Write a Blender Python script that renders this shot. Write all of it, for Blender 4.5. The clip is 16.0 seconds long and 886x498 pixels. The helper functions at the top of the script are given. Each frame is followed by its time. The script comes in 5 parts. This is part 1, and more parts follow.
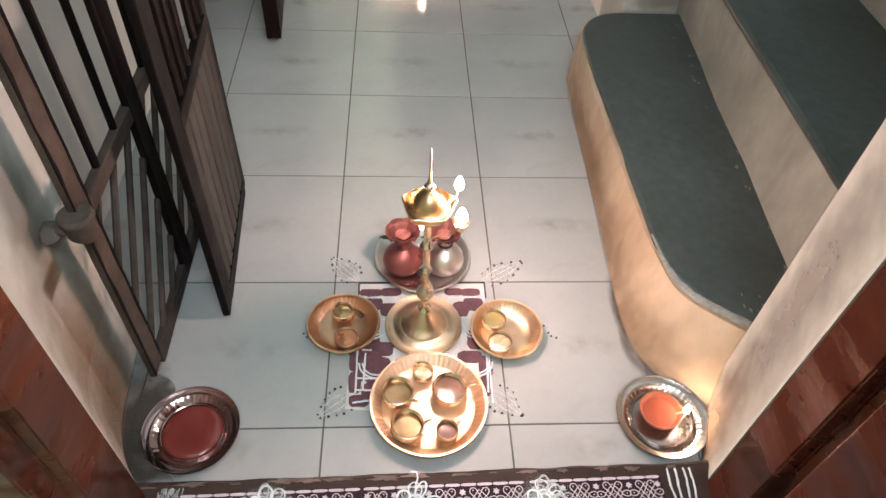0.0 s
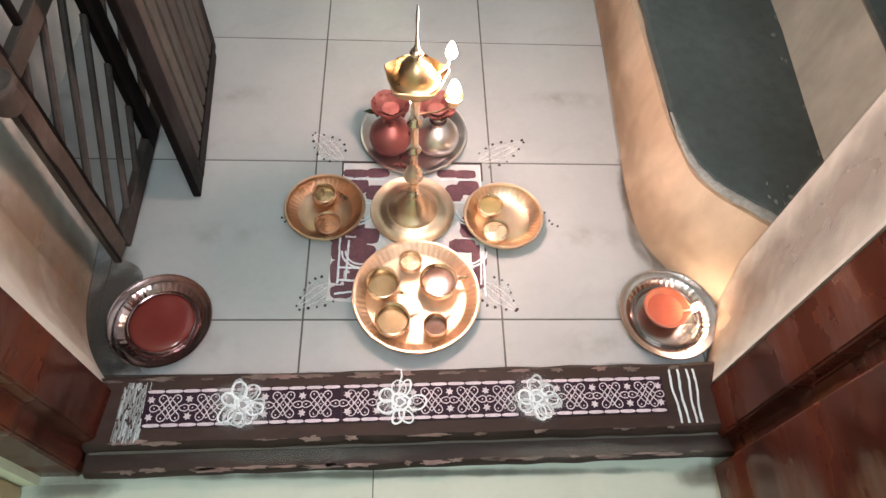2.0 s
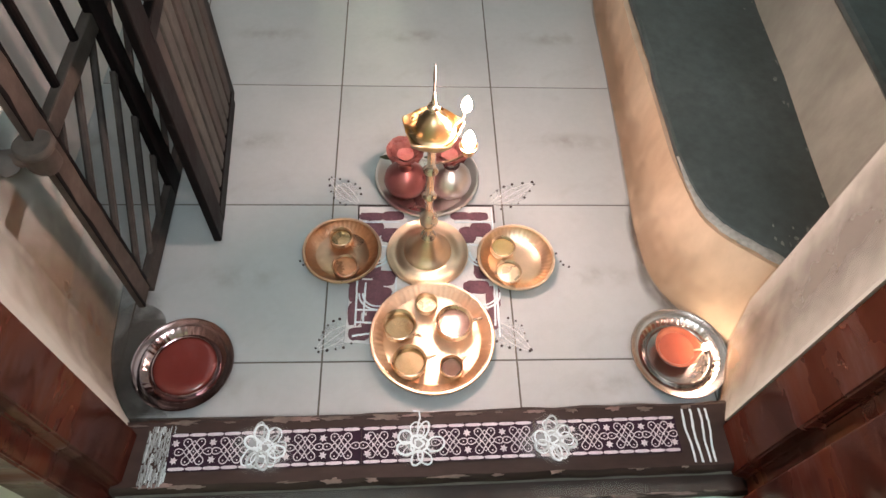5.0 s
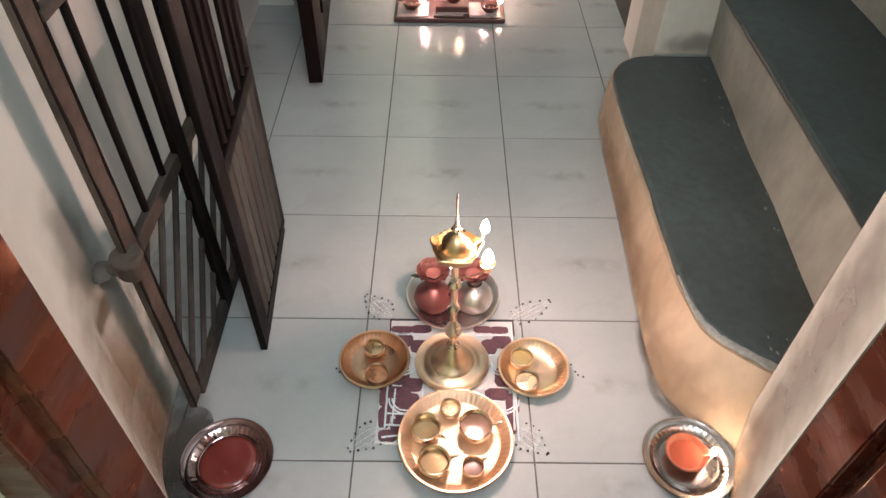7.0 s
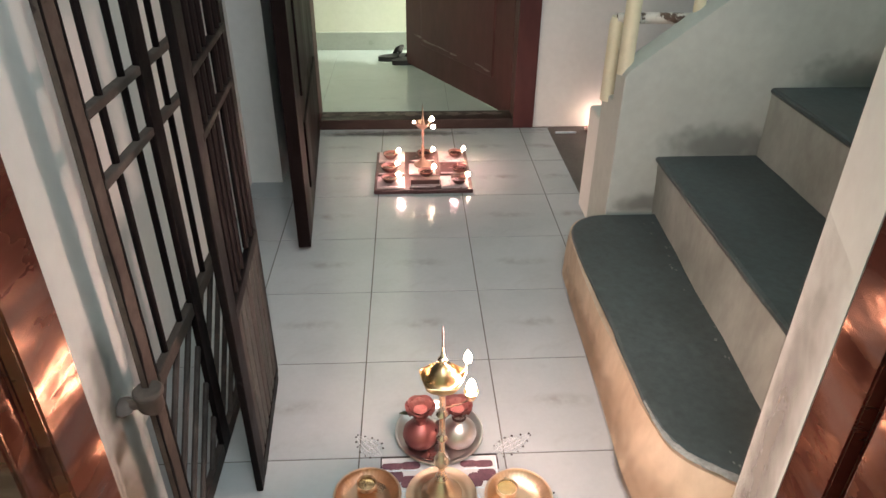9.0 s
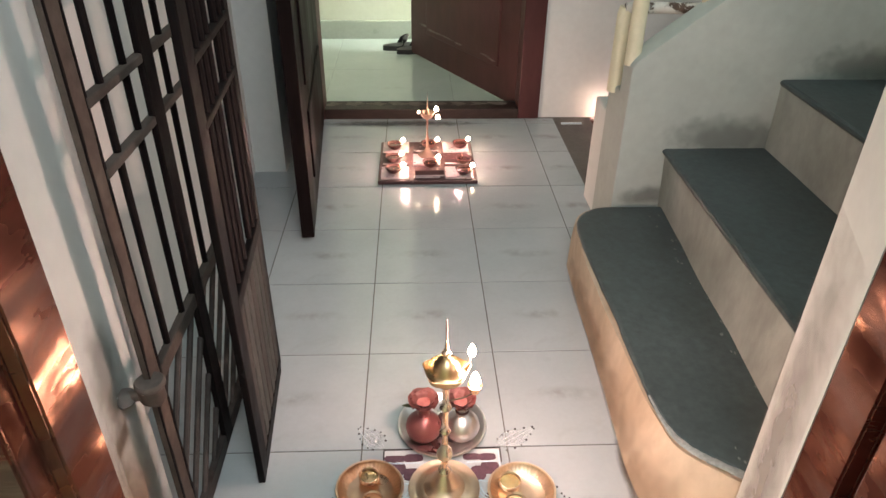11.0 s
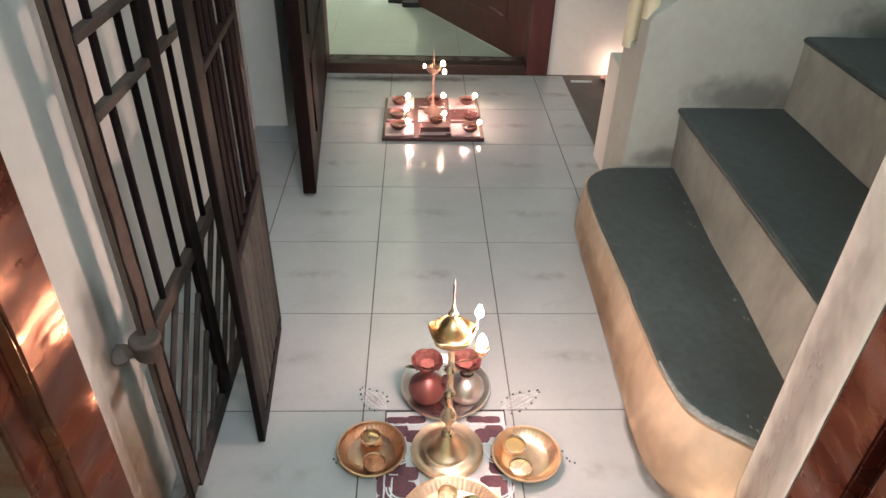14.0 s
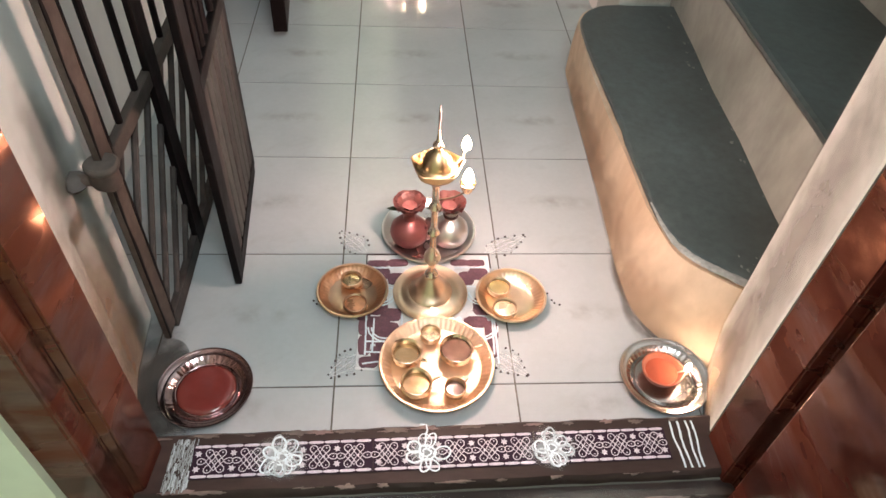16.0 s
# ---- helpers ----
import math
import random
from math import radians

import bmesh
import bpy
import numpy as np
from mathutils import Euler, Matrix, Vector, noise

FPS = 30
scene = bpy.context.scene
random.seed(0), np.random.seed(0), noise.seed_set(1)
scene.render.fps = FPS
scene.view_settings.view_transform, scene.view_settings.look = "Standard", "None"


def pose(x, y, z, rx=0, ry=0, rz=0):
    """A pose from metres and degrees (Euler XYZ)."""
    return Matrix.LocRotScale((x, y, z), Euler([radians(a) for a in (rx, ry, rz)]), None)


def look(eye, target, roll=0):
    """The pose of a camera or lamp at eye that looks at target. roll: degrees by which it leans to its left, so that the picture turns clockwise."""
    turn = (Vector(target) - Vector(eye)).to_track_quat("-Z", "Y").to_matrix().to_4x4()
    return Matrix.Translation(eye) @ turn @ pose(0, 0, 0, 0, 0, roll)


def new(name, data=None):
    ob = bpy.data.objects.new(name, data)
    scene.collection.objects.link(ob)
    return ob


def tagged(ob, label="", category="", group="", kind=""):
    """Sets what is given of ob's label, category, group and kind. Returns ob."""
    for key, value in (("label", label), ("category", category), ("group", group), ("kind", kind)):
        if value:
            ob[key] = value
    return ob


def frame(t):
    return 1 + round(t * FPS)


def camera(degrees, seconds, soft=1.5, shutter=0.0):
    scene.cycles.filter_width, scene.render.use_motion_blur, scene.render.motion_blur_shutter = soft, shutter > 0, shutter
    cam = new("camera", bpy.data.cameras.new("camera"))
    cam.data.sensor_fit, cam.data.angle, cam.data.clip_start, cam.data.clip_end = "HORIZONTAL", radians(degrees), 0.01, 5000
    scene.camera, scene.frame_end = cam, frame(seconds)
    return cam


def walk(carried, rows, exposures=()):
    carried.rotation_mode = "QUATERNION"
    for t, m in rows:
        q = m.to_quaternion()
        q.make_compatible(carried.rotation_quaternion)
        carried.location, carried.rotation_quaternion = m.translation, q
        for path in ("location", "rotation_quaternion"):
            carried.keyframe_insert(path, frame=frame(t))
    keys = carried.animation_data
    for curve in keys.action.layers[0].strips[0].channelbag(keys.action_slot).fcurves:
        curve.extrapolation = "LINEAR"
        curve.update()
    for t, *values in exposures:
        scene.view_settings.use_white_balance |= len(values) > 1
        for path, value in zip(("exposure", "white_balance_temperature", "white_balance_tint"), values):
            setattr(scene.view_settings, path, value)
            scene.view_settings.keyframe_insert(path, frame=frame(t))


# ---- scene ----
cam = camera(66.0, 16.0)
PATH = [
    (0, (0.121, -0.526, 1.01), (0.249, 0.811, -0.472), 4.1),
    (0.5, (0.143, -0.515, 0.979), (0.21, 0.78, -0.543), 2.7),
    (1, (0.16, -0.479, 0.957), (0.223, 0.648, -0.693), 3.2),
    (1.5, (0.163, -0.453, 0.941), (0.256, 0.615, -0.748), 4.2),
    (2, (0.15, -0.441, 0.935), (0.265, 0.592, -0.773), 5.7),
    (2.5, (0.142, -0.43, 0.931), (0.254, 0.585, -0.789), 6.3),
    (3, (0.138, -0.423, 0.926), (0.262, 0.578, -0.801), 6.9),
    (3.5, (0.132, -0.42, 0.94), (0.254, 0.599, -0.777), 6.4),
    (3.7, (0.13, -0.42, 0.944), (0.254, 0.618, -0.76), 6.5),
    (5.8, (0.137, -0.458, 0.988), (0.226, 0.671, -0.66), 3.2),
    (6, (0.14, -0.467, 0.992), (0.225, 0.684, -0.642), 3.1),
    (6.5, (0.14, -0.503, 1.019), (0.191, 0.797, -0.5), 1.7),
    (7, (0.141, -0.543, 1.048), (0.148, 0.864, -0.373), 0.8),
    (7.5, (0.14, -0.582, 1.056), (0.176, 0.967, -0.209), -0.1),
    (8, (0.121, -0.642, 1.08), (0.181, 1.002, -0.057), 0.1),
    (8.5, (0.114, -0.684, 1.097), (0.183, 1.026, 0.062), 0.3),
    (9, (0.117, -0.69, 1.096), (0.207, 1.021, 0.065), 0.5),
    (9.5, (0.118, -0.696, 1.094), (0.216, 1.007, 0.049), 0.7),
    (9.7, (0.115, -0.686, 1.092), (0.209, 1.009, 0.035), 0.8),
    (11.8, (0.115, -0.677, 1.093), (0.193, 1.022, 0.041), 0.7),
    (12, (0.11, -0.676, 1.088), (0.226, 1.023, 0.04), 1.6),
    (12.5, (0.107, -0.638, 1.074), (0.257, 1.067, 0.039), 2.5),
    (13, (0.111, -0.668, 1.079), (0.22, 1.055, 0.07), 1.6),
    (13.5, (0.11, -0.664, 1.075), (0.209, 1.056, 0.06), 1.6),
    (14, (0.105, -0.64, 1.06), (0.183, 0.995, -0.09), 1.8),
    (14.5, (0.108, -0.663, 1.059), (0.217, 0.951, -0.117), 2.4),
    (15, (0.106, -0.658, 1.029), (0.257, 0.894, -0.222), 2.7),
    (15.5, (0.101, -0.625, 0.986), (0.271, 0.812, -0.394), 3.9),
    (16, (0.1, -0.622, 0.969), (0.24, 0.764, -0.467), 4.1),
]
walk(cam, [(t, look(eye, target, roll)) for t, eye, target, roll in PATH], [(0.0, 0.62), (1.0, 0.62), (2.0, 0.62), (3.5, 0.52), (6.0, 0.50), (7.0, 0.48), (8.0, 0.60), (9.5, 0.64), (12.0, 0.70), (13.5, 0.67), (14.5, 0.66), (16.0, 0.76)])

# ---- world and large lights ----
world = bpy.data.worlds.new("world")
scene.world = world
world.use_nodes = True
world.node_tree.nodes["Background"].inputs[0].default_value = (0.55, 0.62, 0.7, 1)
world.node_tree.nodes["Background"].inputs[1].default_value = 0.02


def flame_lamp(name, at, watts, radius=0.008, colour=(1.0, 0.625, 0.54)):
    data = bpy.data.lights.new(name, "POINT")
    data.energy, data.color, data.shadow_soft_size = watts, colour, radius
    ob = new(name, data)
    ob.location = at
    return ob


# Unseen fill lamps, added and placed to balance walls, stair and floors.
FILLTONE = (0.90, 1.02, 1.02)
flame_lamp("corridor_fill_light", (0.10, 0.85, 2.05), 3.4, 0.55, FILLTONE)
flame_lamp("stair_fill_light", (1.70, 0.55, 1.90), 7.0, 0.62, FILLTONE)
flame_lamp("porch_fill_light", (0.40, -0.85, 1.90), 48.0, 0.40, (0.93, 0.99, 1.06))
flame_lamp("far_room_fill_light", (1.25, 2.90, 2.30), 84.0, 0.15, (0.97, 0.99, 0.95))
flame_lamp("lamp_flame_light", (0.2080, 0.2040, 0.390), 4.3, 0.018)
flame_lamp("drip_flame_light", (0.2170, 0.2010, 0.320), 1.4, 0.016)
flame_lamp("diya_flame_light", (0.5905, 0.0015, 0.068), 0.030)
flame_lamp("board_flames_light", (0.079, 1.632, 0.105), 0.8, 0.012, (1.0, 0.52, 0.50))
flame_lamp("board_flames_light", (0.285, 1.692, 0.115), 0.8, 0.012, (1.0, 0.52, 0.50))
flame_lamp("landing_flame_light", (0.935, 2.105, 0.06), 0.22)

# ---- materials ----


def links(m):
    m.use_nodes = True
    t = m.node_tree
    return t, t.nodes, t.links, t.nodes["Principled BSDF"]


def rgba(c):
    return (c[0], c[1], c[2], 1.0)


def mat(name, c1, c2, rough=0.5, metal=0.0, scale=6.0, fine=70.0, bump=0.15, dist=0.002, vary=0.12, spread=0.12,
        stretch=(1, 1, 1), speck=None, speck_scale=20.0, speck_at=0.66, specular=0.5, detail=4, tint=(1, 1, 1), ior=1.5, waves=()):
    """Two colours mixed by a broad noise, a fine grain in value, roughness and relief, and specks of wear of a third colour."""
    m = bpy.data.materials.new(name)
    t, n, l, p = links(m)
    co = n.new("ShaderNodeTexCoord")
    mp = n.new("ShaderNodeMapping")
    mp.inputs["Scale"].default_value = stretch
    info = n.new("ShaderNodeObjectInfo")
    mul = n.new("ShaderNodeMath")
    mul.operation, mul.inputs[1].default_value = "MULTIPLY", 37.0
    l.new(co.outputs["Object"], mp.inputs["Vector"])
    l.new(info.outputs["Random"], mul.inputs[0])

    def nz(s, detail, rough_=0.55):
        a = n.new("ShaderNodeTexNoise")
        a.noise_dimensions = "4D"
        a.inputs["Scale"].default_value, a.inputs["Detail"].default_value, a.inputs["Roughness"].default_value = s, detail, rough_
        l.new(mp.outputs["Vector"], a.inputs["Vector"])
        l.new(mul.outputs[0], a.inputs["W"])
        return a
    broad, grain = nz(scale, 5), nz(fine, detail)
    ramp = n.new("ShaderNodeValToRGB")
    ramp.color_ramp.elements[0].position, ramp.color_ramp.elements[1].position = 0.33, 0.68
    ramp.color_ramp.elements[0].color, ramp.color_ramp.elements[1].color = rgba(c1), rgba(c2)
    l.new(broad.outputs["Fac"], ramp.inputs["Fac"])
    val = n.new("ShaderNodeMapRange")
    val.inputs["From Min"].default_value, val.inputs["From Max"].default_value = 0.25, 0.75
    val.inputs["To Min"].default_value, val.inputs["To Max"].default_value = 1 - vary, 1 + vary
    l.new(grain.outputs["Fac"], val.inputs["Value"])
    hsv = n.new("ShaderNodeHueSaturation")
    l.new(ramp.outputs["Color"], hsv.inputs["Color"])
    l.new(val.outputs["Result"], hsv.inputs["Value"])
    out = hsv.outputs["Color"]
    if speck:
        sp = nz(speck_scale, 6, 0.65)
        thr = n.new("ShaderNodeMapRange")
        thr.inputs["From Min"].default_value, thr.inputs["From Max"].default_value = speck_at, speck_at + 0.03
        l.new(sp.outputs["Fac"], thr.inputs["Value"])
        mix = n.new("ShaderNodeMix")
        mix.data_type = "RGBA"
        l.new(thr.outputs["Result"], mix.inputs["Factor"])
        l.new(out, mix.inputs["A"])
        mix.inputs["B"].default_value = rgba(speck)
        out = mix.outputs["Result"]
    l.new(out, p.inputs["Base Color"])
    rr = n.new("ShaderNodeMapRange")
    rr.inputs["From Min"].default_value, rr.inputs["From Max"].default_value = 0.3, 0.7
    rr.inputs["To Min"].default_value, rr.inputs["To Max"].default_value = max(0.02, rough - spread), min(1.0, rough + spread)
    l.new(broad.outputs["Fac"], rr.inputs["Value"])
    l.new(rr.outputs["Result"], p.inputs["Roughness"])
    p.inputs["Metallic"].default_value = metal
    p.inputs["Specular IOR Level"].default_value = specular
    p.inputs["Specular Tint"].default_value = rgba(tint)
    p.inputs["IOR"].default_value = ior
    if bump:
        b = n.new("ShaderNodeBump")
        b.inputs["Strength"].default_value, b.inputs["Distance"].default_value = bump, dist
        l.new(grain.outputs["Fac"], b.inputs["Height"])
        l.new(b.outputs["Normal"], p.inputs["Normal"])
        last = b
        for size, wave_scale, wave_stretch in waves:
            mp2 = n.new("ShaderNodeMapping")
            mp2.inputs["Scale"].default_value = wave_stretch
            mp2.inputs["Location"].default_value = (0.0, 0.0, 0.12)
            l.new(co.outputs["Object"], mp2.inputs["Vector"])
            w = n.new("ShaderNodeTexNoise")
            w.inputs["Scale"].default_value, w.inputs["Detail"].default_value = wave_scale, 1.5
            l.new(mp2.outputs["Vector"], w.inputs["Vector"])
            b2 = n.new("ShaderNodeBump")
            b2.inputs["Strength"].default_value, b2.inputs["Distance"].default_value = 1.0, size
            l.new(w.outputs["Fac"], b2.inputs["Height"])
            l.new(b2.outputs["Normal"], last.inputs["Normal"])
            last = b2
    return m


def tile_mat(name, base, tint, smudge, rough=0.16):
    """Glazed ceramic: the same faint grey marbled print on each tile, slightly moved by its own random number."""
    m = mat(name, base, tint, rough, 0, 5.0, 90.0, 0.04, 0.0006, 0.025, 0.05)
    t, n, l, p = links(m)
    src = p.inputs["Base Color"].links[0].from_socket
    co = n.new("ShaderNodeTexCoord")
    mp = n.new("ShaderNodeMapping")
    mp.inputs["Location"].default_value = (-0.02, -0.015, 0)
    mp.inputs["Rotation"].default_value = (0, 0, radians(-24))
    mp.inputs["Scale"].default_value = (9.5, 30.0, 1.0)
    l.new(co.outputs["Object"], mp.inputs["Vector"])
    ln = n.new("ShaderNodeVectorMath")
    ln.operation = "LENGTH"
    l.new(mp.outputs["Vector"], ln.inputs[0])
    fall = n.new("ShaderNodeMapRange")
    fall.interpolation_type = "SMOOTHSTEP"
    fall.inputs["From Min"].default_value, fall.inputs["From Max"].default_value = 0.05, 1.0
    fall.inputs["To Min"].default_value, fall.inputs["To Max"].default_value = 1.0, 0.0
    l.new(ln.outputs["Value"], fall.inputs["Value"])
    nzz = n.new("ShaderNodeTexNoise")
    nzz.noise_dimensions = "4D"
    nzz.inputs["Scale"].default_value, nzz.inputs["Detail"].default_value = 26.0, 5.0
    info = n.new("ShaderNodeObjectInfo")
    l.new(info.outputs["Random"], nzz.inputs["W"])
    l.new(co.outputs["Object"], nzz.inputs["Vector"])
    sh = n.new("ShaderNodeMapRange")
    sh.inputs["From Min"].default_value, sh.inputs["From Max"].default_value = 0.38, 0.66
    l.new(nzz.outputs["Fac"], sh.inputs["Value"])
    mul = n.new("ShaderNodeMath")
    mul.operation = "MULTIPLY"
    l.new(fall.outputs["Result"], mul.inputs[0])
    l.new(sh.outputs["Result"], mul.inputs[1])
    vein = n.new("ShaderNodeTexNoise")
    vein.inputs["Scale"].default_value, vein.inputs["Detail"].default_value, vein.inputs["Distortion"].default_value = 9.0, 6.0, 1.4
    l.new(co.outputs["Object"], vein.inputs["Vector"])
    vr = n.new("ShaderNodeMapRange")
    vr.inputs["From Min"].default_value, vr.inputs["From Max"].default_value = 0.56, 0.72
    vr.inputs["To Max"].default_value = 0.16
    l.new(vein.outputs["Fac"], vr.inputs["Value"])
    sm = n.new("ShaderNodeMath")
    sm.operation, sm.inputs[1].default_value = "MULTIPLY", 0.62
    l.new(mul.outputs[0], sm.inputs[0])
    add = n.new("ShaderNodeMath")
    add.use_clamp = True
    l.new(sm.outputs[0], add.inputs[0])
    l.new(vr.outputs["Result"], add.inputs[1])
    mix = n.new("ShaderNodeMix")
    mix.data_type = "RGBA"
    l.new(add.outputs[0], mix.inputs["Factor"])
    l.new(src, mix.inputs["A"])
    mix.inputs["B"].default_value = rgba(smudge)
    l.new(mix.outputs["Result"], p.inputs["Base Color"])
    return m


def glow_mat(name, colour, strength):
    m = bpy.data.materials.new(name)
    t, n, l, p = links(m)
    p.inputs["Base Color"].default_value = (0, 0, 0, 1)
    p.inputs["Emission Color"].default_value = rgba(colour)
    p.inputs["Emission Strength"].default_value = strength
    return m


TILE = tile_mat("pale_floor_tile", (0.408, 0.455, 0.462), (0.462, 0.508, 0.516), (0.26, 0.25, 0.228))
GREENTILE = tile_mat("greenish_room_tile", (0.50, 0.60, 0.52), (0.56, 0.65, 0.57), (0.42, 0.47, 0.40), 0.14)
FARTILE = tile_mat("grey_room_tile", (0.48, 0.54, 0.51), (0.53, 0.585, 0.555), (0.42, 0.45, 0.42), 0.14)
GROUT = mat("dark_joint", (0.09, 0.085, 0.075), (0.15, 0.14, 0.12), 0.9, bump=0.4)
WHITEWALL = mat("white_plaster", (0.73, 0.75, 0.72), (0.80, 0.815, 0.79), 0.75, scale=2.5, fine=40, bump=0.18, vary=0.03, speck=(0.56, 0.55, 0.51), speck_scale=9, speck_at=0.74)
# Reveal shade is put into the colour: two darker copies of the white plaster.
DIMMEDWALL = mat("dimmed_white_plaster", (0.59, 0.65, 0.62), (0.66, 0.72, 0.69), 0.75, scale=2.5, fine=40, bump=0.22, vary=0.04, speck=(0.50, 0.49, 0.45), speck_scale=7, speck_at=0.72)
GATEWALL = mat("dimmed_greenish_plaster", (0.60, 0.655, 0.62), (0.68, 0.73, 0.695), 0.75, scale=2.5, fine=40, bump=0.2, vary=0.03, speck=(0.50, 0.50, 0.46), speck_scale=8, speck_at=0.72)
PARAPETWALL = mat("grey_green_plaster", (0.46, 0.505, 0.47), (0.55, 0.595, 0.55), 0.78, scale=4, fine=34, bump=0.4, dist=0.003, vary=0.06)
# Soiled plaster of the first step, its tan including painted flame warmth.
FIRSTSTEPWALL = mat("soiled_flame_warmed_plaster", (0.41, 0.315, 0.215), (0.62, 0.52, 0.385), 0.8, scale=7, fine=34, bump=0.5, dist=0.004, vary=0.12, stretch=(1, 1, 0.45))
# Upper risers: shade put into the colour by darkening the plaster.
STEPWALL = mat("shade_toned_step_plaster", (0.23, 0.25, 0.22), (0.41, 0.435, 0.39), 0.8, scale=6, fine=34, bump=0.5, dist=0.004, vary=0.12, stretch=(1, 1, 0.6))
CREAMWALL = mat("pale_green_plaster", (0.70, 0.75, 0.55), (0.75, 0.79, 0.61), 0.7, scale=2.5, fine=40, bump=0.15, vary=0.03)
TREAD = mat("dark_green_cement", (0.024, 0.038, 0.039), (0.052, 0.074, 0.075), 0.5, scale=5, fine=60, bump=0.35, dist=0.0015, vary=0.32, speck=(0.105, 0.122, 0.120), speck_scale=9, speck_at=0.66, specular=0.6)
TREAD.node_tree.nodes["Principled BSDF"].inputs["Sheen Weight"].default_value = 0.10
SPLASH = mat("dried_plaster", (0.13, 0.145, 0.14), (0.25, 0.265, 0.25), 0.8, scale=40, fine=110, bump=0.3, vary=0.15)
PALESMEAR = mat("pale_cement_smear", (0.20, 0.215, 0.20), (0.37, 0.385, 0.36), 0.85, scale=40, fine=120, bump=0.4, vary=0.25)
FARWALL = mat("off_white_plaster", (0.72, 0.75, 0.60), (0.76, 0.78, 0.66), 0.7, scale=2.5, fine=40, bump=0.15, vary=0.03)
CEMENT = mat("grey_cement", (0.10, 0.09, 0.08), (0.16, 0.145, 0.13), 0.8, scale=6, fine=80, bump=0.3)
WOOD = mat("varnished_red_brown_wood", (0.044, 0.0100, 0.0080), (0.068, 0.0155, 0.0120), 0.255, scale=6, fine=70, bump=0.12, dist=0.002, vary=0.12, spread=0.06, stretch=(0.8, 0.8, 1.4), specular=0.95, detail=2.0, tint=(1.0, 0.36, 0.09), waves=((0.0013, 60.0, (0.35, 0.40, 1.0)), (0.078, 6.0, (0.30, 0.40, 1.15))))
# the varnish is brushed level: its gloss is drawn out upright
tree = WOOD.node_tree
upright = tree.nodes.new("ShaderNodeTangent")
upright.direction_type, upright.axis = "RADIAL", "Z"
shader = tree.nodes["Principled BSDF"]
tree.links.new(upright.outputs["Tangent"], shader.inputs["Tangent"])
shader.inputs["Anisotropic"].default_value, shader.inputs["Anisotropic Rotation"].default_value = 0.80, 0.25
FARWOOD = mat("dark_red_varnished_wood", (0.075, 0.026, 0.026), (0.115, 0.044, 0.043), 0.42, scale=5, fine=26, bump=0.2, dist=0.004, vary=0.14, spread=0.08, stretch=(1, 1, 0.4), specular=0.3)
SILLWOOD = mat("dull_painted_sill", (0.026, 0.0155, 0.0128), (0.050, 0.0315, 0.0270), 0.55, scale=9, fine=60, bump=0.3, vary=0.28, stretch=(0.35, 1, 1), specular=0.3, speck=(0.12, 0.10, 0.088), speck_scale=34, speck_at=0.69)
RAWEDGE = mat("chipped_grey_edge", (0.10, 0.075, 0.065), (0.19, 0.155, 0.135), 0.8, scale=20, fine=110, bump=0.5, vary=0.2)
SCUFF = mat("pale_scuffed_wood", (0.16, 0.105, 0.095), (0.27, 0.20, 0.185), 0.7, scale=40, fine=120, bump=0.3, vary=0.25)
DARKDOOR = mat("dark_brown_door", (0.0065, 0.0042, 0.0042), (0.012, 0.0075, 0.0072), 0.5, scale=5, fine=40, bump=0.2, dist=0.002, vary=0.2, stretch=(1, 1, 0.3), specular=0.05, speck=(0.035, 0.027, 0.025), speck_scale=12, speck_at=0.74)
IRON = mat("dark_brown_painted_iron", (0.0045, 0.0033, 0.0034), (0.0085, 0.0060, 0.0060), 0.55, scale=10, fine=70, bump=0.3, vary=0.25, specular=0.10, speck=(0.017, 0.014, 0.014), speck_scale=16, speck_at=0.67)
IRONWORN = mat("worn_brown_iron", (0.045, 0.034, 0.028), (0.125, 0.098, 0.080), 0.62, specular=0.25, scale=9, fine=60, bump=0.4, vary=0.25, speck=(0.02, 0.013, 0.011), speck_scale=12, speck_at=0.60)
IRONGREY = mat("dusty_grey_iron", (0.030, 0.026, 0.024), (0.075, 0.066, 0.060), 0.65, specular=0.2, scale=12, fine=70, bump=0.3, vary=0.25)
GREYPANEL = mat("dusty_grey_green_iron", (0.036, 0.037, 0.034), (0.085, 0.086, 0.078), 0.65, specular=0.2, scale=10, fine=60, bump=0.35, vary=0.25, speck=(0.016, 0.014, 0.014), speck_scale=14, speck_at=0.62)
DUSTYIRON = mat("dusty_pale_iron", (0.040, 0.033, 0.028), (0.095, 0.082, 0.071), 0.65, scale=14, fine=70, bump=0.4, vary=0.2, specular=0.3)
BRASS = mat("polished_brass", (0.90, 0.70, 0.53), (0.96, 0.79, 0.63), 0.25, 1.0, 14, 90, 0.10, 0.0010, 0.06, 0.07)
# Brass darkened in its colour, for the far lamp's silhouette and a dimmer arm.
DARKBRASS = mat("silhouette_brass", (0.16, 0.105, 0.080), (0.25, 0.17, 0.13), 0.42, 0.7, 14, 90, 0.1, 0.0006, 0.1, 0.07)
BRASSDISH = mat("gold_toned_dish", (0.86, 0.62, 0.44), (0.95, 0.73, 0.54), 0.48, 1.0, 16, 60, 0.14, 0.0014, 0.08, 0.10)
BRASSCUP = mat("gold_toned_cup", (0.86, 0.63, 0.45), (0.94, 0.74, 0.56), 0.28, 1.0, 16, 60, 0.12, 0.0012, 0.08, 0.06)
BRASSPLATE = mat("gold_toned_plate", (0.84, 0.62, 0.43), (0.93, 0.72, 0.53), 0.36, 1.0, 16, 60, 0.10, 0.0012, 0.08, 0.08)
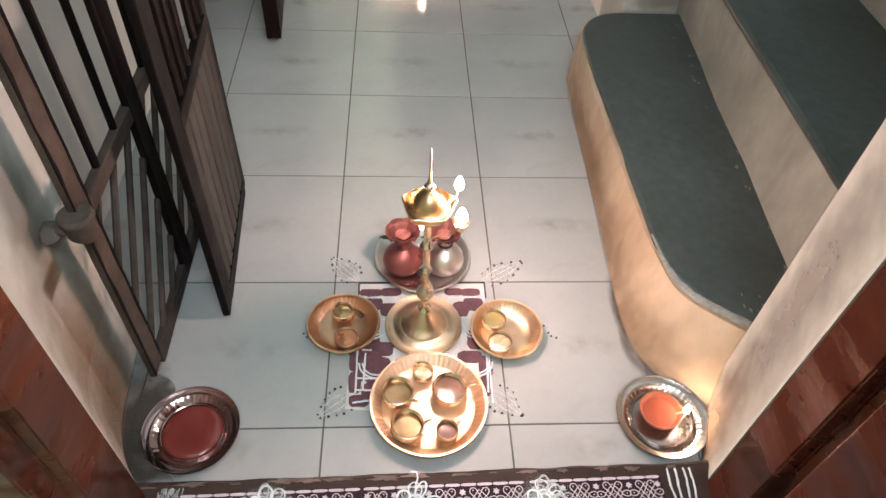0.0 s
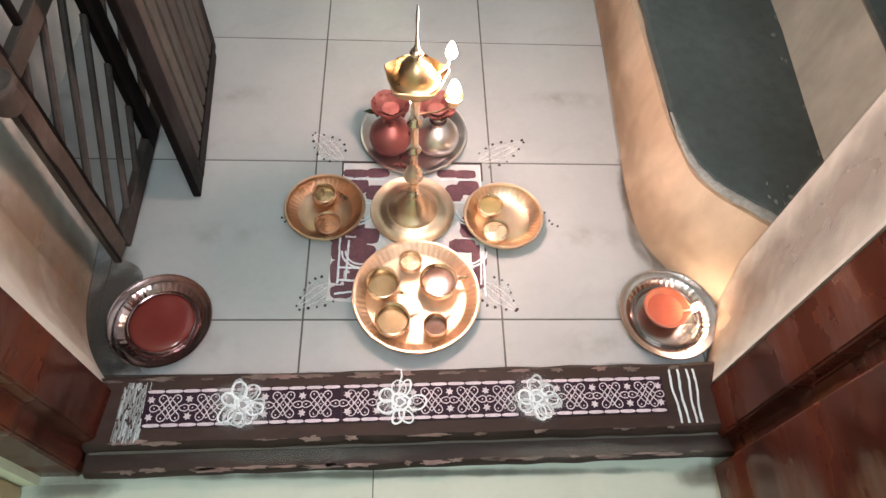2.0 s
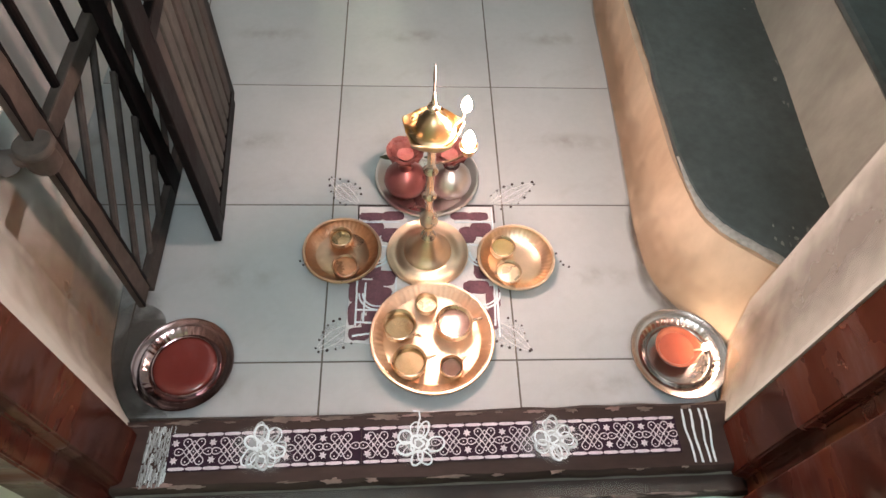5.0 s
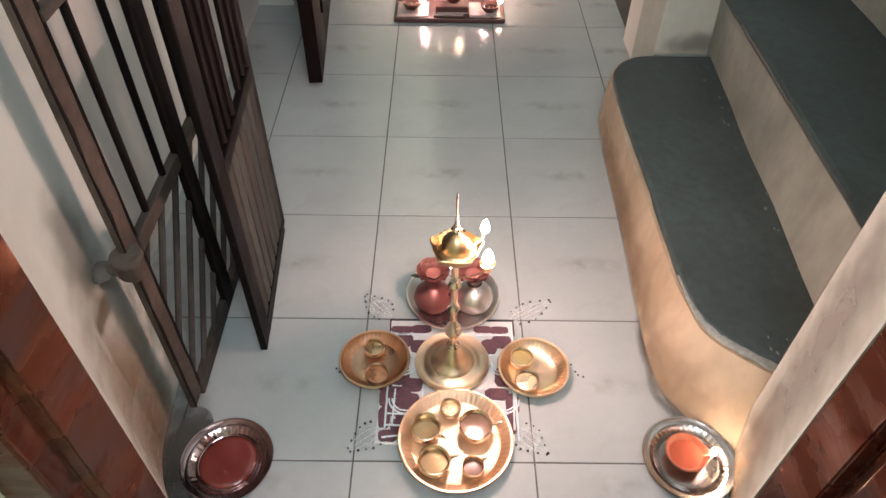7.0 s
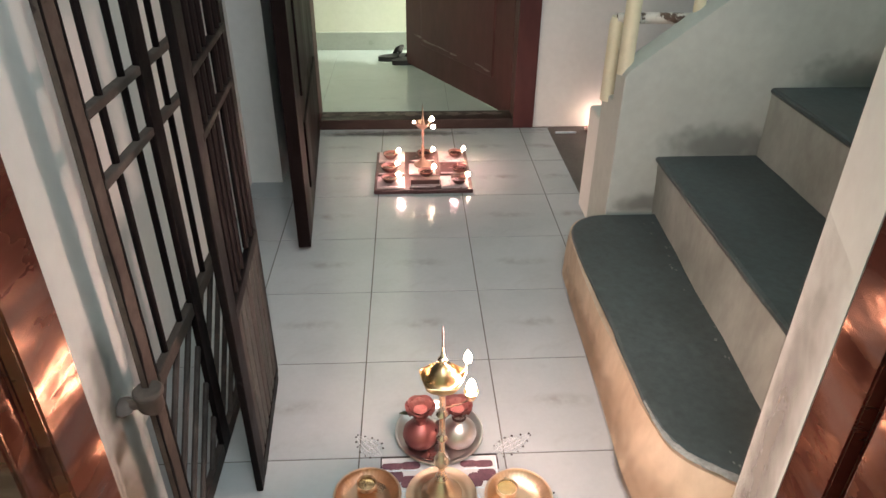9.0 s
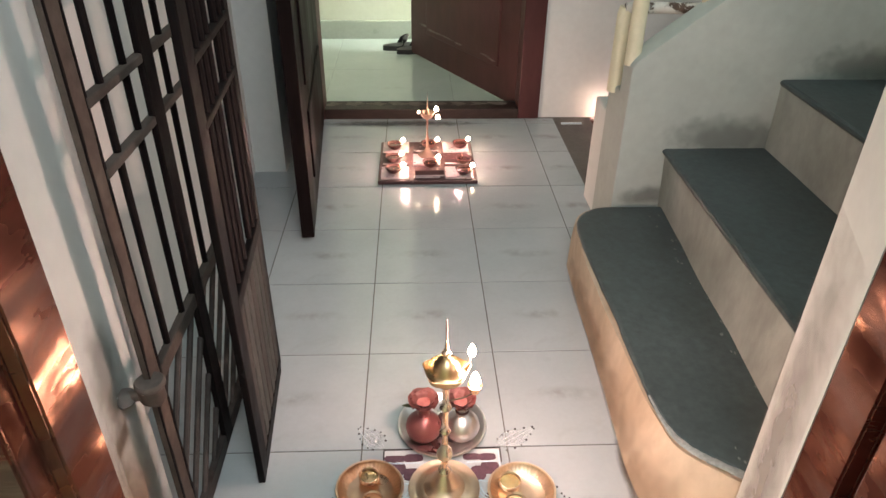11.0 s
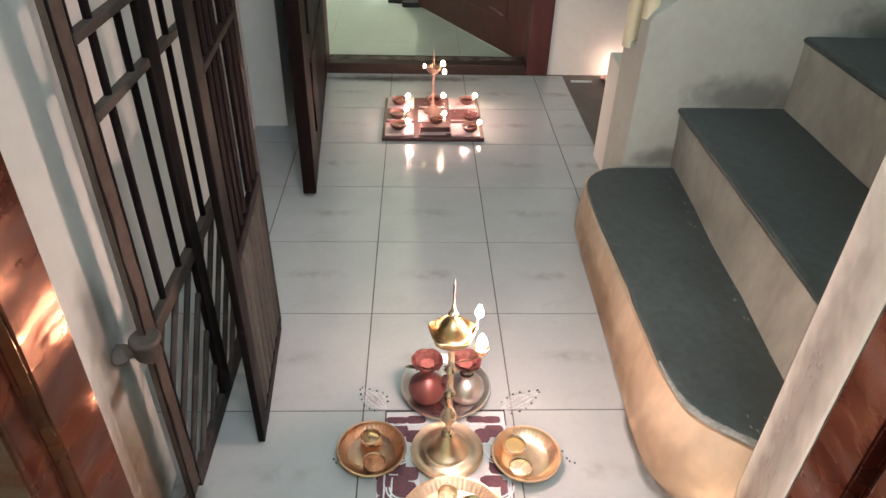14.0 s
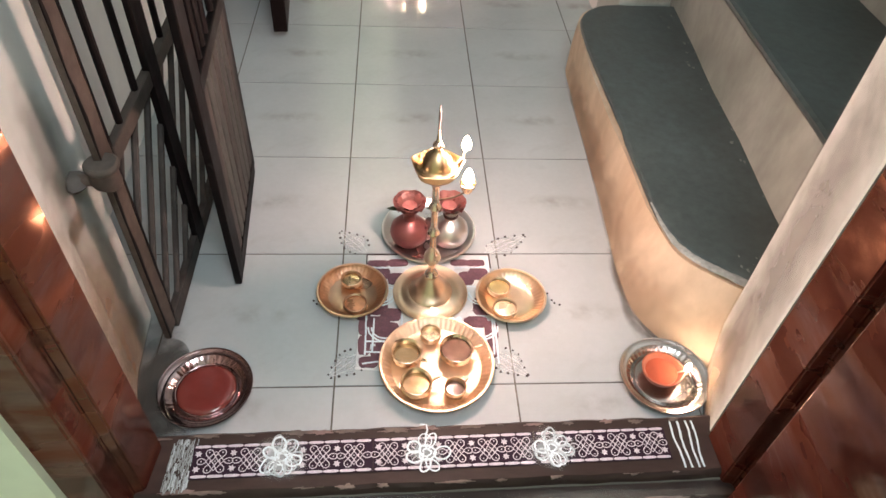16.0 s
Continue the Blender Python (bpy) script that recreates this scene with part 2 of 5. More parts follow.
BOWLBRASS = mat("yellow_brass", (0.50, 0.365, 0.20), (0.62, 0.47, 0.28), 0.30, 1.0, 16, 60, 0.12, 0.0014, 0.08, 0.07)
COPPERDISH = mat("copper_toned_dish", (0.62, 0.41, 0.28), (0.74, 0.52, 0.37), 0.32, 1.0, 14, 70, 0.10, 0.0010, 0.06, 0.07)
SILVER = mat("pale_silver", (0.82, 0.75, 0.73), (0.90, 0.84, 0.82), 0.30, 1.0, 10, 80, 0.05, 0.0006, 0.04, 0.06)
# The red door frame's reflection is put into this steel's colour.
REDSTEEL = mat("red_reflection_steel", (0.36, 0.26, 0.265), (0.47, 0.35, 0.355), 0.11, 1.0, 10, 80, 0.05, 0.0006, 0.05, 0.03)
STEEL = mat("stainless_steel", (0.40, 0.375, 0.36), (0.50, 0.475, 0.455), 0.25, 1.0, 10, 80, 0.05, 0.0006, 0.04, 0.05)
CLAY = mat("fired_red_clay", (0.34, 0.095, 0.055), (0.44, 0.135, 0.078), 0.55, scale=18, fine=110, bump=0.25, vary=0.12)
COPPER = mat("dull_red_copper", (0.25, 0.080, 0.078), (0.34, 0.125, 0.12), 0.32, 0.6, 14, 80, 0.05, 0.0006, 0.08, 0.08)
DARKCLAY = mat("dark_red_clay", (0.065, 0.026, 0.023), (0.12, 0.048, 0.042), 0.4, scale=18, fine=110, bump=0.15, vary=0.2)
REDWATER = mat("red_turmeric_water", (0.14, 0.023, 0.020), (0.20, 0.038, 0.032), 0.08, scale=14, fine=12, bump=0.12, dist=0.003, vary=0.12, spread=0.02, detail=1, specular=0.8)
GOLDOIL = mat("clear_oil_over_brass", (0.50, 0.33, 0.17), (0.62, 0.43, 0.24), 0.16, 0.75, scale=60, fine=40, bump=0.12, dist=0.001, vary=0.16, spread=0.06)
OIL = mat("brown_oil", (0.19, 0.105, 0.072), (0.27, 0.155, 0.105), 0.09, 0.0, scale=45, fine=30, bump=0.06, dist=0.002, vary=0.12, spread=0.04)
KUMKUM = mat("vermilion_paste", (0.58, 0.26, 0.13), (0.68, 0.34, 0.19), 0.3, 0.5, scale=40, fine=90, bump=0.2, dist=0.002, vary=0.2)
TURMERIC = mat("yellow_oil", (0.66, 0.49, 0.20), (0.76, 0.58, 0.30), 0.2, 0.6, scale=45, fine=60, bump=0.08, dist=0.001, vary=0.15)
SANDAL = mat("pale_paste", (0.78, 0.62, 0.40), (0.86, 0.72, 0.52), 0.3, 0.5, scale=60, fine=90, bump=0.2, dist=0.002, vary=0.2)
POWDER = mat("white_rice_powder", (0.64, 0.75, 0.80), (0.76, 0.86, 0.90), 0.95, scale=60, fine=320, bump=0.6, vary=0.1)
LOOSEPOWDER = mat("thin_loose_powder", (0.34, 0.40, 0.43), (0.56, 0.64, 0.67), 0.95, scale=120, fine=320, bump=0.5, vary=0.25)
FAINT = mat("thin_white_powder", (0.63, 0.66, 0.66), (0.71, 0.73, 0.73), 0.85, scale=60, fine=300, bump=0.3, vary=0.06)
THINSTREAK = mat("thin_powder_streak", (0.20, 0.225, 0.225), (0.36, 0.40, 0.41), 0.9, scale=60, fine=260, bump=0.4, vary=0.25)
STICKER = mat("maroon_printed_vinyl", (0.020, 0.008, 0.019), (0.030, 0.012, 0.027), 0.65, scale=30, fine=120, bump=0.1, vary=0.15, specular=0.2)
PLUM = mat("plum_powder", (0.105, 0.045, 0.062), (0.165, 0.080, 0.098), 0.8, scale=40, fine=220, bump=0.4, vary=0.25)
PRINT = mat("white_print", (0.55, 0.52, 0.575), (0.67, 0.635, 0.685), 0.5, scale=40, fine=160, bump=0.05, vary=0.14)
BLACKDOT = mat("dark_seed", (0.025, 0.018, 0.018), (0.05, 0.035, 0.03), 0.7, bump=0.3)
ROSE = mat("pink_red_petal", (0.27, 0.090, 0.082), (0.42, 0.175, 0.155), 0.34, scale=60, fine=150, bump=0.2, vary=0.15)
LEAF = mat("dark_leaf", (0.04, 0.045, 0.02), (0.07, 0.075, 0.03), 0.6)
RAIL = mat("cream_painted_pipe", (0.74, 0.69, 0.48), (0.80, 0.76, 0.57), 0.45, scale=12, fine=60, bump=0.2, vary=0.06, speck=(0.10, 0.07, 0.05), speck_scale=22, speck_at=0.71)
RUSTRAIL = mat("flaking_white_pipe", (0.58, 0.56, 0.50), (0.70, 0.68, 0.62), 0.6, scale=12, fine=60, bump=0.4, vary=0.1, speck=(0.10, 0.065, 0.045), speck_scale=26, speck_at=0.52)
SKIRT = mat("grey_green_skirting", (0.36, 0.40, 0.34), (0.42, 0.46, 0.40), 0.35, scale=5, fine=60, bump=0.06, vary=0.05)
TANSKIRT = mat("tan_skirting", (0.40, 0.30, 0.17), (0.50, 0.38, 0.23), 0.45, scale=6, fine=60, bump=0.15, vary=0.1)
BLACKSHOE = mat("black_rubber", (0.012, 0.012, 0.013), (0.025, 0.024, 0.025), 0.5, bump=0.2)
BOARD = mat("maroon_board", (0.060, 0.026, 0.027), (0.115, 0.050, 0.050), 0.4, scale=26, fine=90, bump=0.15, vary=0.25, speck=(0.34, 0.24, 0.23), speck_scale=60, speck_at=0.62)
WHITETILE = mat("white_square", (0.46, 0.36, 0.355), (0.66, 0.54, 0.53), 0.4, scale=30, fine=70, bump=0.1, vary=0.15, speck=(0.10, 0.042, 0.042), speck_scale=55, speck_at=0.60)
FLAME = glow_mat("flame", (1.0, 0.70, 0.48), 80.0)
WICK = mat("oily_cotton_wick", (0.42, 0.30, 0.20), (0.62, 0.50, 0.36), 0.7)
CEILING = mat("ceiling_paint", (0.70, 0.70, 0.68), (0.76, 0.76, 0.74), 0.85, scale=2, fine=40, bump=0.1, vary=0.03)


def stain_mat(name, colour, most, inner=0.75, outer=1.42):
    """A film of one colour that thins out raggedly towards its rim."""
    m = bpy.data.materials.new(name)
    t, n, l, p = links(m)
    p.inputs["Base Color"].default_value, p.inputs["Roughness"].default_value = rgba(colour), 0.8
    co = n.new("ShaderNodeTexCoord")
    mp = n.new("ShaderNodeMapping")
    mp.inputs["Location"].default_value, mp.inputs["Scale"].default_value = (-1, -1, 0), (2, 2, 0)
    l.new(co.outputs["Generated"], mp.inputs["Vector"])
    ln = n.new("ShaderNodeVectorMath")
    ln.operation = "LENGTH"
    l.new(mp.outputs["Vector"], ln.inputs[0])
    nz = n.new("ShaderNodeTexNoise")
    nz.inputs["Scale"].default_value, nz.inputs["Detail"].default_value = 22.0, 6.0
    l.new(co.outputs["Object"], nz.inputs["Vector"])
    ad = n.new("ShaderNodeMath")
    l.new(ln.outputs["Value"], ad.inputs[0])
    l.new(nz.outputs["Fac"], ad.inputs[1])
    mr = n.new("ShaderNodeMapRange")
    mr.interpolation_type = "SMOOTHSTEP"
    mr.inputs["From Min"].default_value, mr.inputs["From Max"].default_value = inner, outer
    mr.inputs["To Min"].default_value, mr.inputs["To Max"].default_value = most, 0.0
    l.new(ad.outputs[0], mr.inputs["Value"])
    l.new(mr.outputs["Result"], p.inputs["Alpha"])
    return m


POWDERDUST = stain_mat("spilt_white_powder", (0.66, 0.76, 0.80), 0.34)
FAINTDUST = stain_mat("faint_powder_film", (0.70, 0.74, 0.75), 0.30)
# Brown dirt and the contact shade along the feet, in one colour.
DIRTSHADE = stain_mat("dirt_and_contact_shade", (0.10, 0.086, 0.068), 0.55)
# Tan films: dirt, together with the flames' warm light put into the colour.
WARMDIRT = stain_mat("tan_dirt_and_flame_warmth", (0.45, 0.31, 0.20), 0.34)
TANFOOT = stain_mat("tan_foot_dirt_and_warmth", (0.40, 0.27, 0.165), 0.52, 0.55, 1.85)
# The hinge's soft shadow on the wall, painted as a grey film.
HINGESHADE = stain_mat("painted_hinge_shade", (0.13, 0.125, 0.115), 0.26)
# Grey film that paints shade over the right reveal.
REVEALSHADE = stain_mat("painted_reveal_shade", (0.24, 0.23, 0.21), 0.60, 0.50, 2.00)
# Dark smudge on the parapet, just above each tread.
TREADSMUDGE = stain_mat("dark_tread_smudge", (0.13, 0.14, 0.128), 0.40)
FOOTPATCH = stain_mat("grey_floor_patch", (0.075, 0.071, 0.062), 0.74, 1.15, 1.60)
GREYDUST = stain_mat("grey_ledge_dust", (0.24, 0.25, 0.23), 0.35)
GREYSMUDGE = stain_mat("scuff_and_hinge_shade", (0.16, 0.15, 0.13), 0.26)

# ---- mesh helpers ----


def smooth_all(bm, angle=40):
    for f in bm.faces:
        near = [g.calc_area() for e in f.edges for g in e.link_faces if g is not f]
        f.smooth = not (near and len(f.verts) > 3 and f.calc_area() > 12 * min(near))
    for e in bm.edges:
        if len(e.link_faces) == 2 and e.calc_face_angle(0) > radians(angle):
            e.smooth = False


def part(name, bm, material, parent=None, label="", loc=None, flat=False, kind=""):
    """Links a bmesh as one mesh object under a thing or a part."""
    bmesh.ops.recalc_face_normals(bm, faces=bm.faces)
    if not flat:
        smooth_all(bm)
    me = bpy.data.meshes.new(name)
    bm.to_mesh(me)
    bm.free()
    me.materials.append(material)
    ob = new(name, me)
    if parent:
        ob.parent = parent
    if loc:
        ob.location = loc
    if label or kind:
        tagged(ob, label, kind=kind)
    return ob


def thing(name, loc, label, category, group=""):
    ob = new(name)
    ob.empty_display_size = 0.05
    ob.location = loc
    return tagged(ob, label, category, group)


def box(bm, lo, hi, bevel=0.0):
    g = bmesh.ops.create_cube(bm, size=1.0)
    c = [(a + b) / 2 for a, b in zip(lo, hi)]
    s = [abs(b - a) for a, b in zip(lo, hi)]
    for v in g["verts"]:
        v.co = Vector((c[0] + v.co.x * s[0], c[1] + v.co.y * s[1], c[2] + v.co.z * s[2]))
    if bevel:
        es = {e for v in g["verts"] for e in v.link_edges}
        bmesh.ops.bevel(bm, geom=list(es), offset=bevel, segments=2, profile=0.5, affect="EDGES")
    return bm


def boxbm(lo, hi, bevel=0.0):
    return box(bmesh.new(), lo, hi, bevel)


def lathe(bm, profile, n=48, at=(0, 0, 0), ripple=None):
    """Turns (radius, height) pairs round z. ripple(i, angle): a factor on the radius at the i-th pair."""
    rings = []
    for i, (r, z) in enumerate(profile):
        if r < 1e-6:
            rings.append([bm.verts.new((at[0], at[1], at[2] + z))])
            continue
        ring = []
        for k in range(n):
            a = 2 * math.pi * k / n
            q = r * (ripple(i, a) if ripple else 1)
            ring.append(bm.verts.new((at[0] + q * math.cos(a), at[1] + q * math.sin(a), at[2] + z)))
        rings.append(ring)
    for a, b in zip(rings, rings[1:]):
        for k in range(n):
            j = (k + 1) % n
            if len(a) == 1 and len(b) == 1:
                continue
            if len(a) == 1:
                bm.faces.new((a[0], b[k], b[j]))
            elif len(b) == 1:
                bm.faces.new((a[k], a[j], b[0]))
            else:
                bm.faces.new((a[k], a[j], b[j], b[k]))
    return bm


def lathebm(profile, n=48, at=(0, 0, 0), ripple=None):
    return lathe(bmesh.new(), profile, n, at, ripple)


def tube(bm, pts, r, n=8, closed=False, squash=1.0):
    """A round bar along points; r is one radius or one for each point."""
    pts = [Vector(p) for p in pts]
    rs = r if isinstance(r, (list, tuple)) else [r] * len(pts)
    rings = []
    m = len(pts)
    for i, p in enumerate(pts):
        a = pts[(i - 1) % m] if closed or i > 0 else p
        b = pts[(i + 1) % m] if closed or i < m - 1 else p
        d = (b - a).normalized()
        up = Vector((0, 0, 1)) if abs(d.z) < 0.9 else Vector((0, 1, 0))
        u = d.cross(up).normalized()
        w = u.cross(d)
        rings.append([bm.verts.new(p + u * rs[i] * math.cos(2 * math.pi * k / n) + w * rs[i] * squash * math.sin(2 * math.pi * k / n)) for k in range(n)])
    pairs = list(zip(rings, rings[1:])) + ([(rings[-1], rings[0])] if closed else [])
    for a, b in pairs:
        for k in range(n):
            j = (k + 1) % n
            bm.faces.new((a[k], a[j], b[j], b[k]))
    if not closed:
        bm.faces.new(rings[0][::-1])
        bm.faces.new(rings[-1])
    return bm


def tubebm(pts, r, n=8, closed=False, squash=1.0):
    return tube(bmesh.new(), pts, r, n, closed, squash)


def prism(bm, outline, z0, z1):
    lo = [bm.verts.new((x, y, z0)) for x, y in outline]
    hi = [bm.verts.new((x, y, z1)) for x, y in outline]
    k = len(outline)
    bm.faces.new(lo[::-1])
    bm.faces.new(hi)
    for i in range(k):
        j = (i + 1) % k
        bm.faces.new((lo[i], lo[j], hi[j], hi[i]))
    return bm


def prismbm(outline, z0, z1):
    return prism(bmesh.new(), outline, z0, z1)


def wobble(bm, amount, scale, seed=0.0):
    for v in bm.verts:
        v.co += noise.noise_vector(v.co * scale + Vector((seed, seed * 1.7, 0))) * amount
    return bm


def flame_profile(h, r):
    return [(0, 0), (r * 0.75, h * 0.10), (r, h * 0.26), (r * 0.95, h * 0.46), (r * 0.66, h * 0.72), (r * 0.25, h * 0.92), (0, h)]


def flame(parent, at, h=0.022, r=0.005):
    return part("flame", lathebm(flame_profile(h, r), 12, at), FLAME, parent, "burning wick flame")


def turned(ob, degrees, x, y):
    """Turns a thing built in place about an upright line."""
    ob.matrix_basis = pose(x, y, 0, 0, 0, degrees) @ pose(-x, -y, 0)
    return ob


# ---- setting ----
FLOOR = tagged(part("floor", boxbm((-0.75, -0.12, -0.10), (0.726, 2.174, -0.0012)), GROUT, flat=True),
               "corridor floor of pale ceramic tiles with dark joints", "floor", kind="structure")
ROOMFLOOR = tagged(part("floor_porch", boxbm((-1.9, -3.2, -0.12), (1.6, -0.12, -0.0012)), GROUT, flat=True),
                   "room floor of greenish glazed tiles", "floor", kind="structure")
FARFLOOR = tagged(part("floor_far_room", boxbm((-1.6, 2.174, -0.12), (1.8, 3.484, -0.0012)), GROUT, flat=True),
                  "far room floor of greenish glazed tiles", "floor", kind="structure")
tagged(part("floor_landing", boxbm((0.726, 1.30, -0.10), (2.4, 2.174, -0.002)), CEMENT, flat=True),
                   "dark grey cement strip beside the tiles", "floor", kind="structure")

TILEMESH = {}


def floor_tile(parent, material, x0, y0, x1, y1, gap=0.0014, top=0.0):
    key = (round(x1 - x0, 4), round(y1 - y0, 4), material.name)
    if key not in TILEMESH:
        w, d = (x1 - x0) / 2 - gap, (y1 - y0) / 2 - gap
        bm = boxbm((-w, -d, -0.008), (w, d, 0.0))
        es = [e for e in bm.edges if all(v.co.z > -0.001 for v in e.verts)]
        bmesh.ops.bevel(bm, geom=es, offset=0.0002, segments=1, affect="EDGES")
        bmesh.ops.recalc_face_normals(bm, faces=bm.faces)
        me = bpy.data.meshes.new("tile")
        bm.to_mesh(me)
        bm.free()
        me.materials.append(material)
        TILEMESH[key] = me
    ob = new("tile", TILEMESH[key])
    ob.parent = parent
    ob.location = ((x0 + x1) / 2, (y0 + y1) / 2, top)
    return ob


def wall(name, lo, hi, material, label):
    return tagged(part(name, boxbm(lo, hi), material, flat=True), label, "wall", kind="structure")


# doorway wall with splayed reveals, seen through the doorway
tagged(part("wall_doorway_right", prismbm([(0.5865, -0.1130), (0.6475, 0.0535), (2.4, 0.0535), (2.4, -0.215), (0.70, -0.215), (0.70, -0.1130)], -0.05, 2.65), DIMMEDWALL, flat=True),
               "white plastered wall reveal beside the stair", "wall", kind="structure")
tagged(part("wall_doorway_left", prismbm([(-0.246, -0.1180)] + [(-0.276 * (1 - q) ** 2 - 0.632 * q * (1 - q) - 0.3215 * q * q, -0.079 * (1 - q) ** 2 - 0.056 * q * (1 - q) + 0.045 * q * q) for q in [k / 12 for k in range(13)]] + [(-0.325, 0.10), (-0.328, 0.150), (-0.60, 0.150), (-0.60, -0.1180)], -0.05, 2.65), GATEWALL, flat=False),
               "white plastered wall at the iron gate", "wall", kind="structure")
wall("wall_recess", (-0.60, 0.150, -0.05), (-0.47, 1.630, 2.65), WHITEWALL, "white plastered wall of the recess")
wall("wall_left_pier", (-0.60, 1.630, -0.05), (-0.357, 2.299, 2.65), WHITEWALL, "white plastered pier beside the far door")
wall("wall_far_right", (0.660, 2.174, -0.05), (2.4, 2.299, 2.65), WHITEWALL, "white plastered wall beside the far door")
wall("wall_far_lintel", (-0.357, 2.174, 2.10), (0.660, 2.299, 2.65), WHITEWALL, "white wall above the far door")
wall("wall_lintel", (-0.36, -0.215, 2.10), (0.70, 0.05, 2.65), WHITEWALL, "white wall above the doorway")
wall("wall_stair_end", (2.4, -0.215, -0.05), (2.5, 2.299, 2.65), WHITEWALL, "white plastered wall at the stair's end")
wall("wall_porch_left", (-1.9, -0.235, -0.05), (-0.318, -0.13, 2.65), CREAMWALL, "pale green wall beside the doorway")
wall("wall_porch_right", (0.70, -0.235, -0.05), (1.6, -0.2155, 2.65), CREAMWALL, "pale green wall beside the doorway")
wall("wall_porch_west", (-2.0, -3.2, -0.05), (-1.9, -0.13, 2.65), CREAMWALL, "pale green room wall")
wall("wall_porch_east", (1.6, -3.2, -0.05), (1.7, -0.13, 2.65), CREAMWALL, "pale green room wall")
wall("wall_porch_south", (-2.0, -3.3, -0.05), (1.7, -3.2, 2.65), CREAMWALL, "pale green room wall")
wall("wall_far_back", (-1.6, 3.484, -0.05), (1.8, 3.6, 2.65), FARWALL, "off white wall of the far room")
wall("wall_far_west", (-1.7, 2.299, -0.05), (-1.6, 3.6, 2.65), FARWALL, "off white wall of the far room")
wall("wall_far_east", (1.8, 2.299, -0.05), (1.9, 3.6, 2.65), FARWALL, "off white wall of the far room")
wall("wall_far_front", (-1.6, 2.301, -0.05), (-0.36, 2.34, 2.65), FARWALL, "off white wall of the far room")
tagged(part("ceiling", boxbm((-2.0, -3.3, 2.65), (2.5, 3.6, 2.75)), CEILING, flat=True), "plain white ceiling", "ceiling", kind="structure")
tagged(part("baseboard_far", boxbm((-1.6, 3.469, 0.0), (1.8, 3.484, 0.105), 0.003), SKIRT), "grey green tiled skirting of the far room", "skirting", kind="structure")
tagged(part("baseboard_porch", boxbm((-1.9, -0.262, 0.0), (-0.335, -0.236, 0.075), 0.006), TANSKIRT), "tan skirting with a worn top edge", "skirting", kind="structure")

# ---- staircase ----
STAIR = tagged(new("stairs"), "plastered staircase with dark green cement treads", "stairs", kind="structure")


def curve_through(keys, per=6):
    """Points of a smooth line through a few key points."""
    out = []
    ks = [keys[0]] + list(keys) + [keys[-1]]
    for a, b, c, d in zip(ks, ks[1:], ks[2:], ks[3:]):
        for i in range(per):
            t = i / per
            out.append(tuple(0.5 * (2 * q + (r - p) * t + (2 * p - 5 * q + 4 * r - s) * t * t + (3 * q - p - 3 * r + s) * t ** 3) for p, q, r, s in zip(a, b, c, d)))
    out.append(tuple(keys[-1]))
    return out


RISE = (0.158, 0.327, 0.524, 0.70, 0.875, 1.05)
FRONT = (0.557, 0.815, 1.102, 1.38, 1.70, 2.00, 2.39)
TOPLINE = curve_through([(0.6890, 1.0615), (0.6200, 1.0470), (0.5700, 0.9900), (0.5540, 0.8930), (0.5510, 0.6010), (0.5580, 0.3390), (0.5640, 0.2400), (0.5760, 0.1750), (0.6000, 0.1360), (0.6350, 0.1060), (0.6895, 0.0635)])
FOOTLINE = curve_through([(0.6910, 1.0910), (0.6130, 1.0690), (0.5640, 1.0070), (0.5520, 0.9100), (0.5460, 0.6060), (0.5350, 0.3450), (0.5300, 0.2310), (0.5430, 0.1410), (0.5785, 0.0790), (0.6210, 0.0280), (0.6820, -0.0360)])


def first_step():
    bm = bmesh.new()
    rows = []
    levels = 7
    for k in range(levels):
        f = k / (levels - 1)
        w = f ** 1.5 * 0.75 + f * 0.25
        rows.append([bm.verts.new((a[0] * (1 - w) + b[0] * w, a[1] * (1 - w) + b[1] * w, -0.01 + f * (RISE[0] - 0.004))) for a, b in zip(FOOTLINE, TOPLINE)])
    for a, b in zip(rows, rows[1:]):
        for i in range(len(a) - 1):
            bm.faces.new((a[i], a[i + 1], b[i + 1], b[i]))
    top = rows[-1]
    back = [bm.verts.new((0.90, TOPLINE[-1][1], RISE[0] - 0.014)), bm.verts.new((0.90, TOPLINE[0][1], RISE[0] - 0.014))]
    bm.faces.new(top + back)
    for v in bm.verts:
        if v.co.x < 0.69:
            v.co += noise.noise_vector(v.co * 9.0) * 0.0035
    return bm


STEP1 = part("step", first_step(), FIRSTSTEPWALL, STAIR)


def first_tread():
    bm = bmesh.new()
    c = Vector((0.70, 0.56))
    rings = []
    for inset, z in ((0.004, -0.012), (0.000, -0.004), (0.003, 0.001), (0.010, 0.003)):
        ring = []
        for x, y in TOPLINE:
            d = (c - Vector((x, y))).normalized()
            jitter = noise.noise(Vector((x * 30, y * 30, 3.0))) * 0.003
            q = Vector((x, y)) + d * (inset + 0.010 + jitter)
            ring.append(bm.verts.new((q.x, q.y, RISE[0] + z - 0.003)))
        rings.append(ring)
    for a, b in zip(rings, rings[1:]):
        for i in range(len(a) - 1):
            bm.faces.new((a[i], a[i + 1], b[i + 1], b[i]))
    top = rings[-1]
    z = top[0].co.z
    e0, e1 = bm.verts.new((0.83, top[-1].co.y, z)), bm.verts.new((0.83, top[0].co.y, z))
    bm.faces.new(top + [e0, e1])
    return bm


part("tread", first_tread(), TREAD, STEP1, "dark green cement tread with a rounded front")



def bend(i, y):
    """How far a step's front line strays from straight, along its length."""
    return 0.013 * (y - 0.26) - 0.007 if i == 1 else 0.0


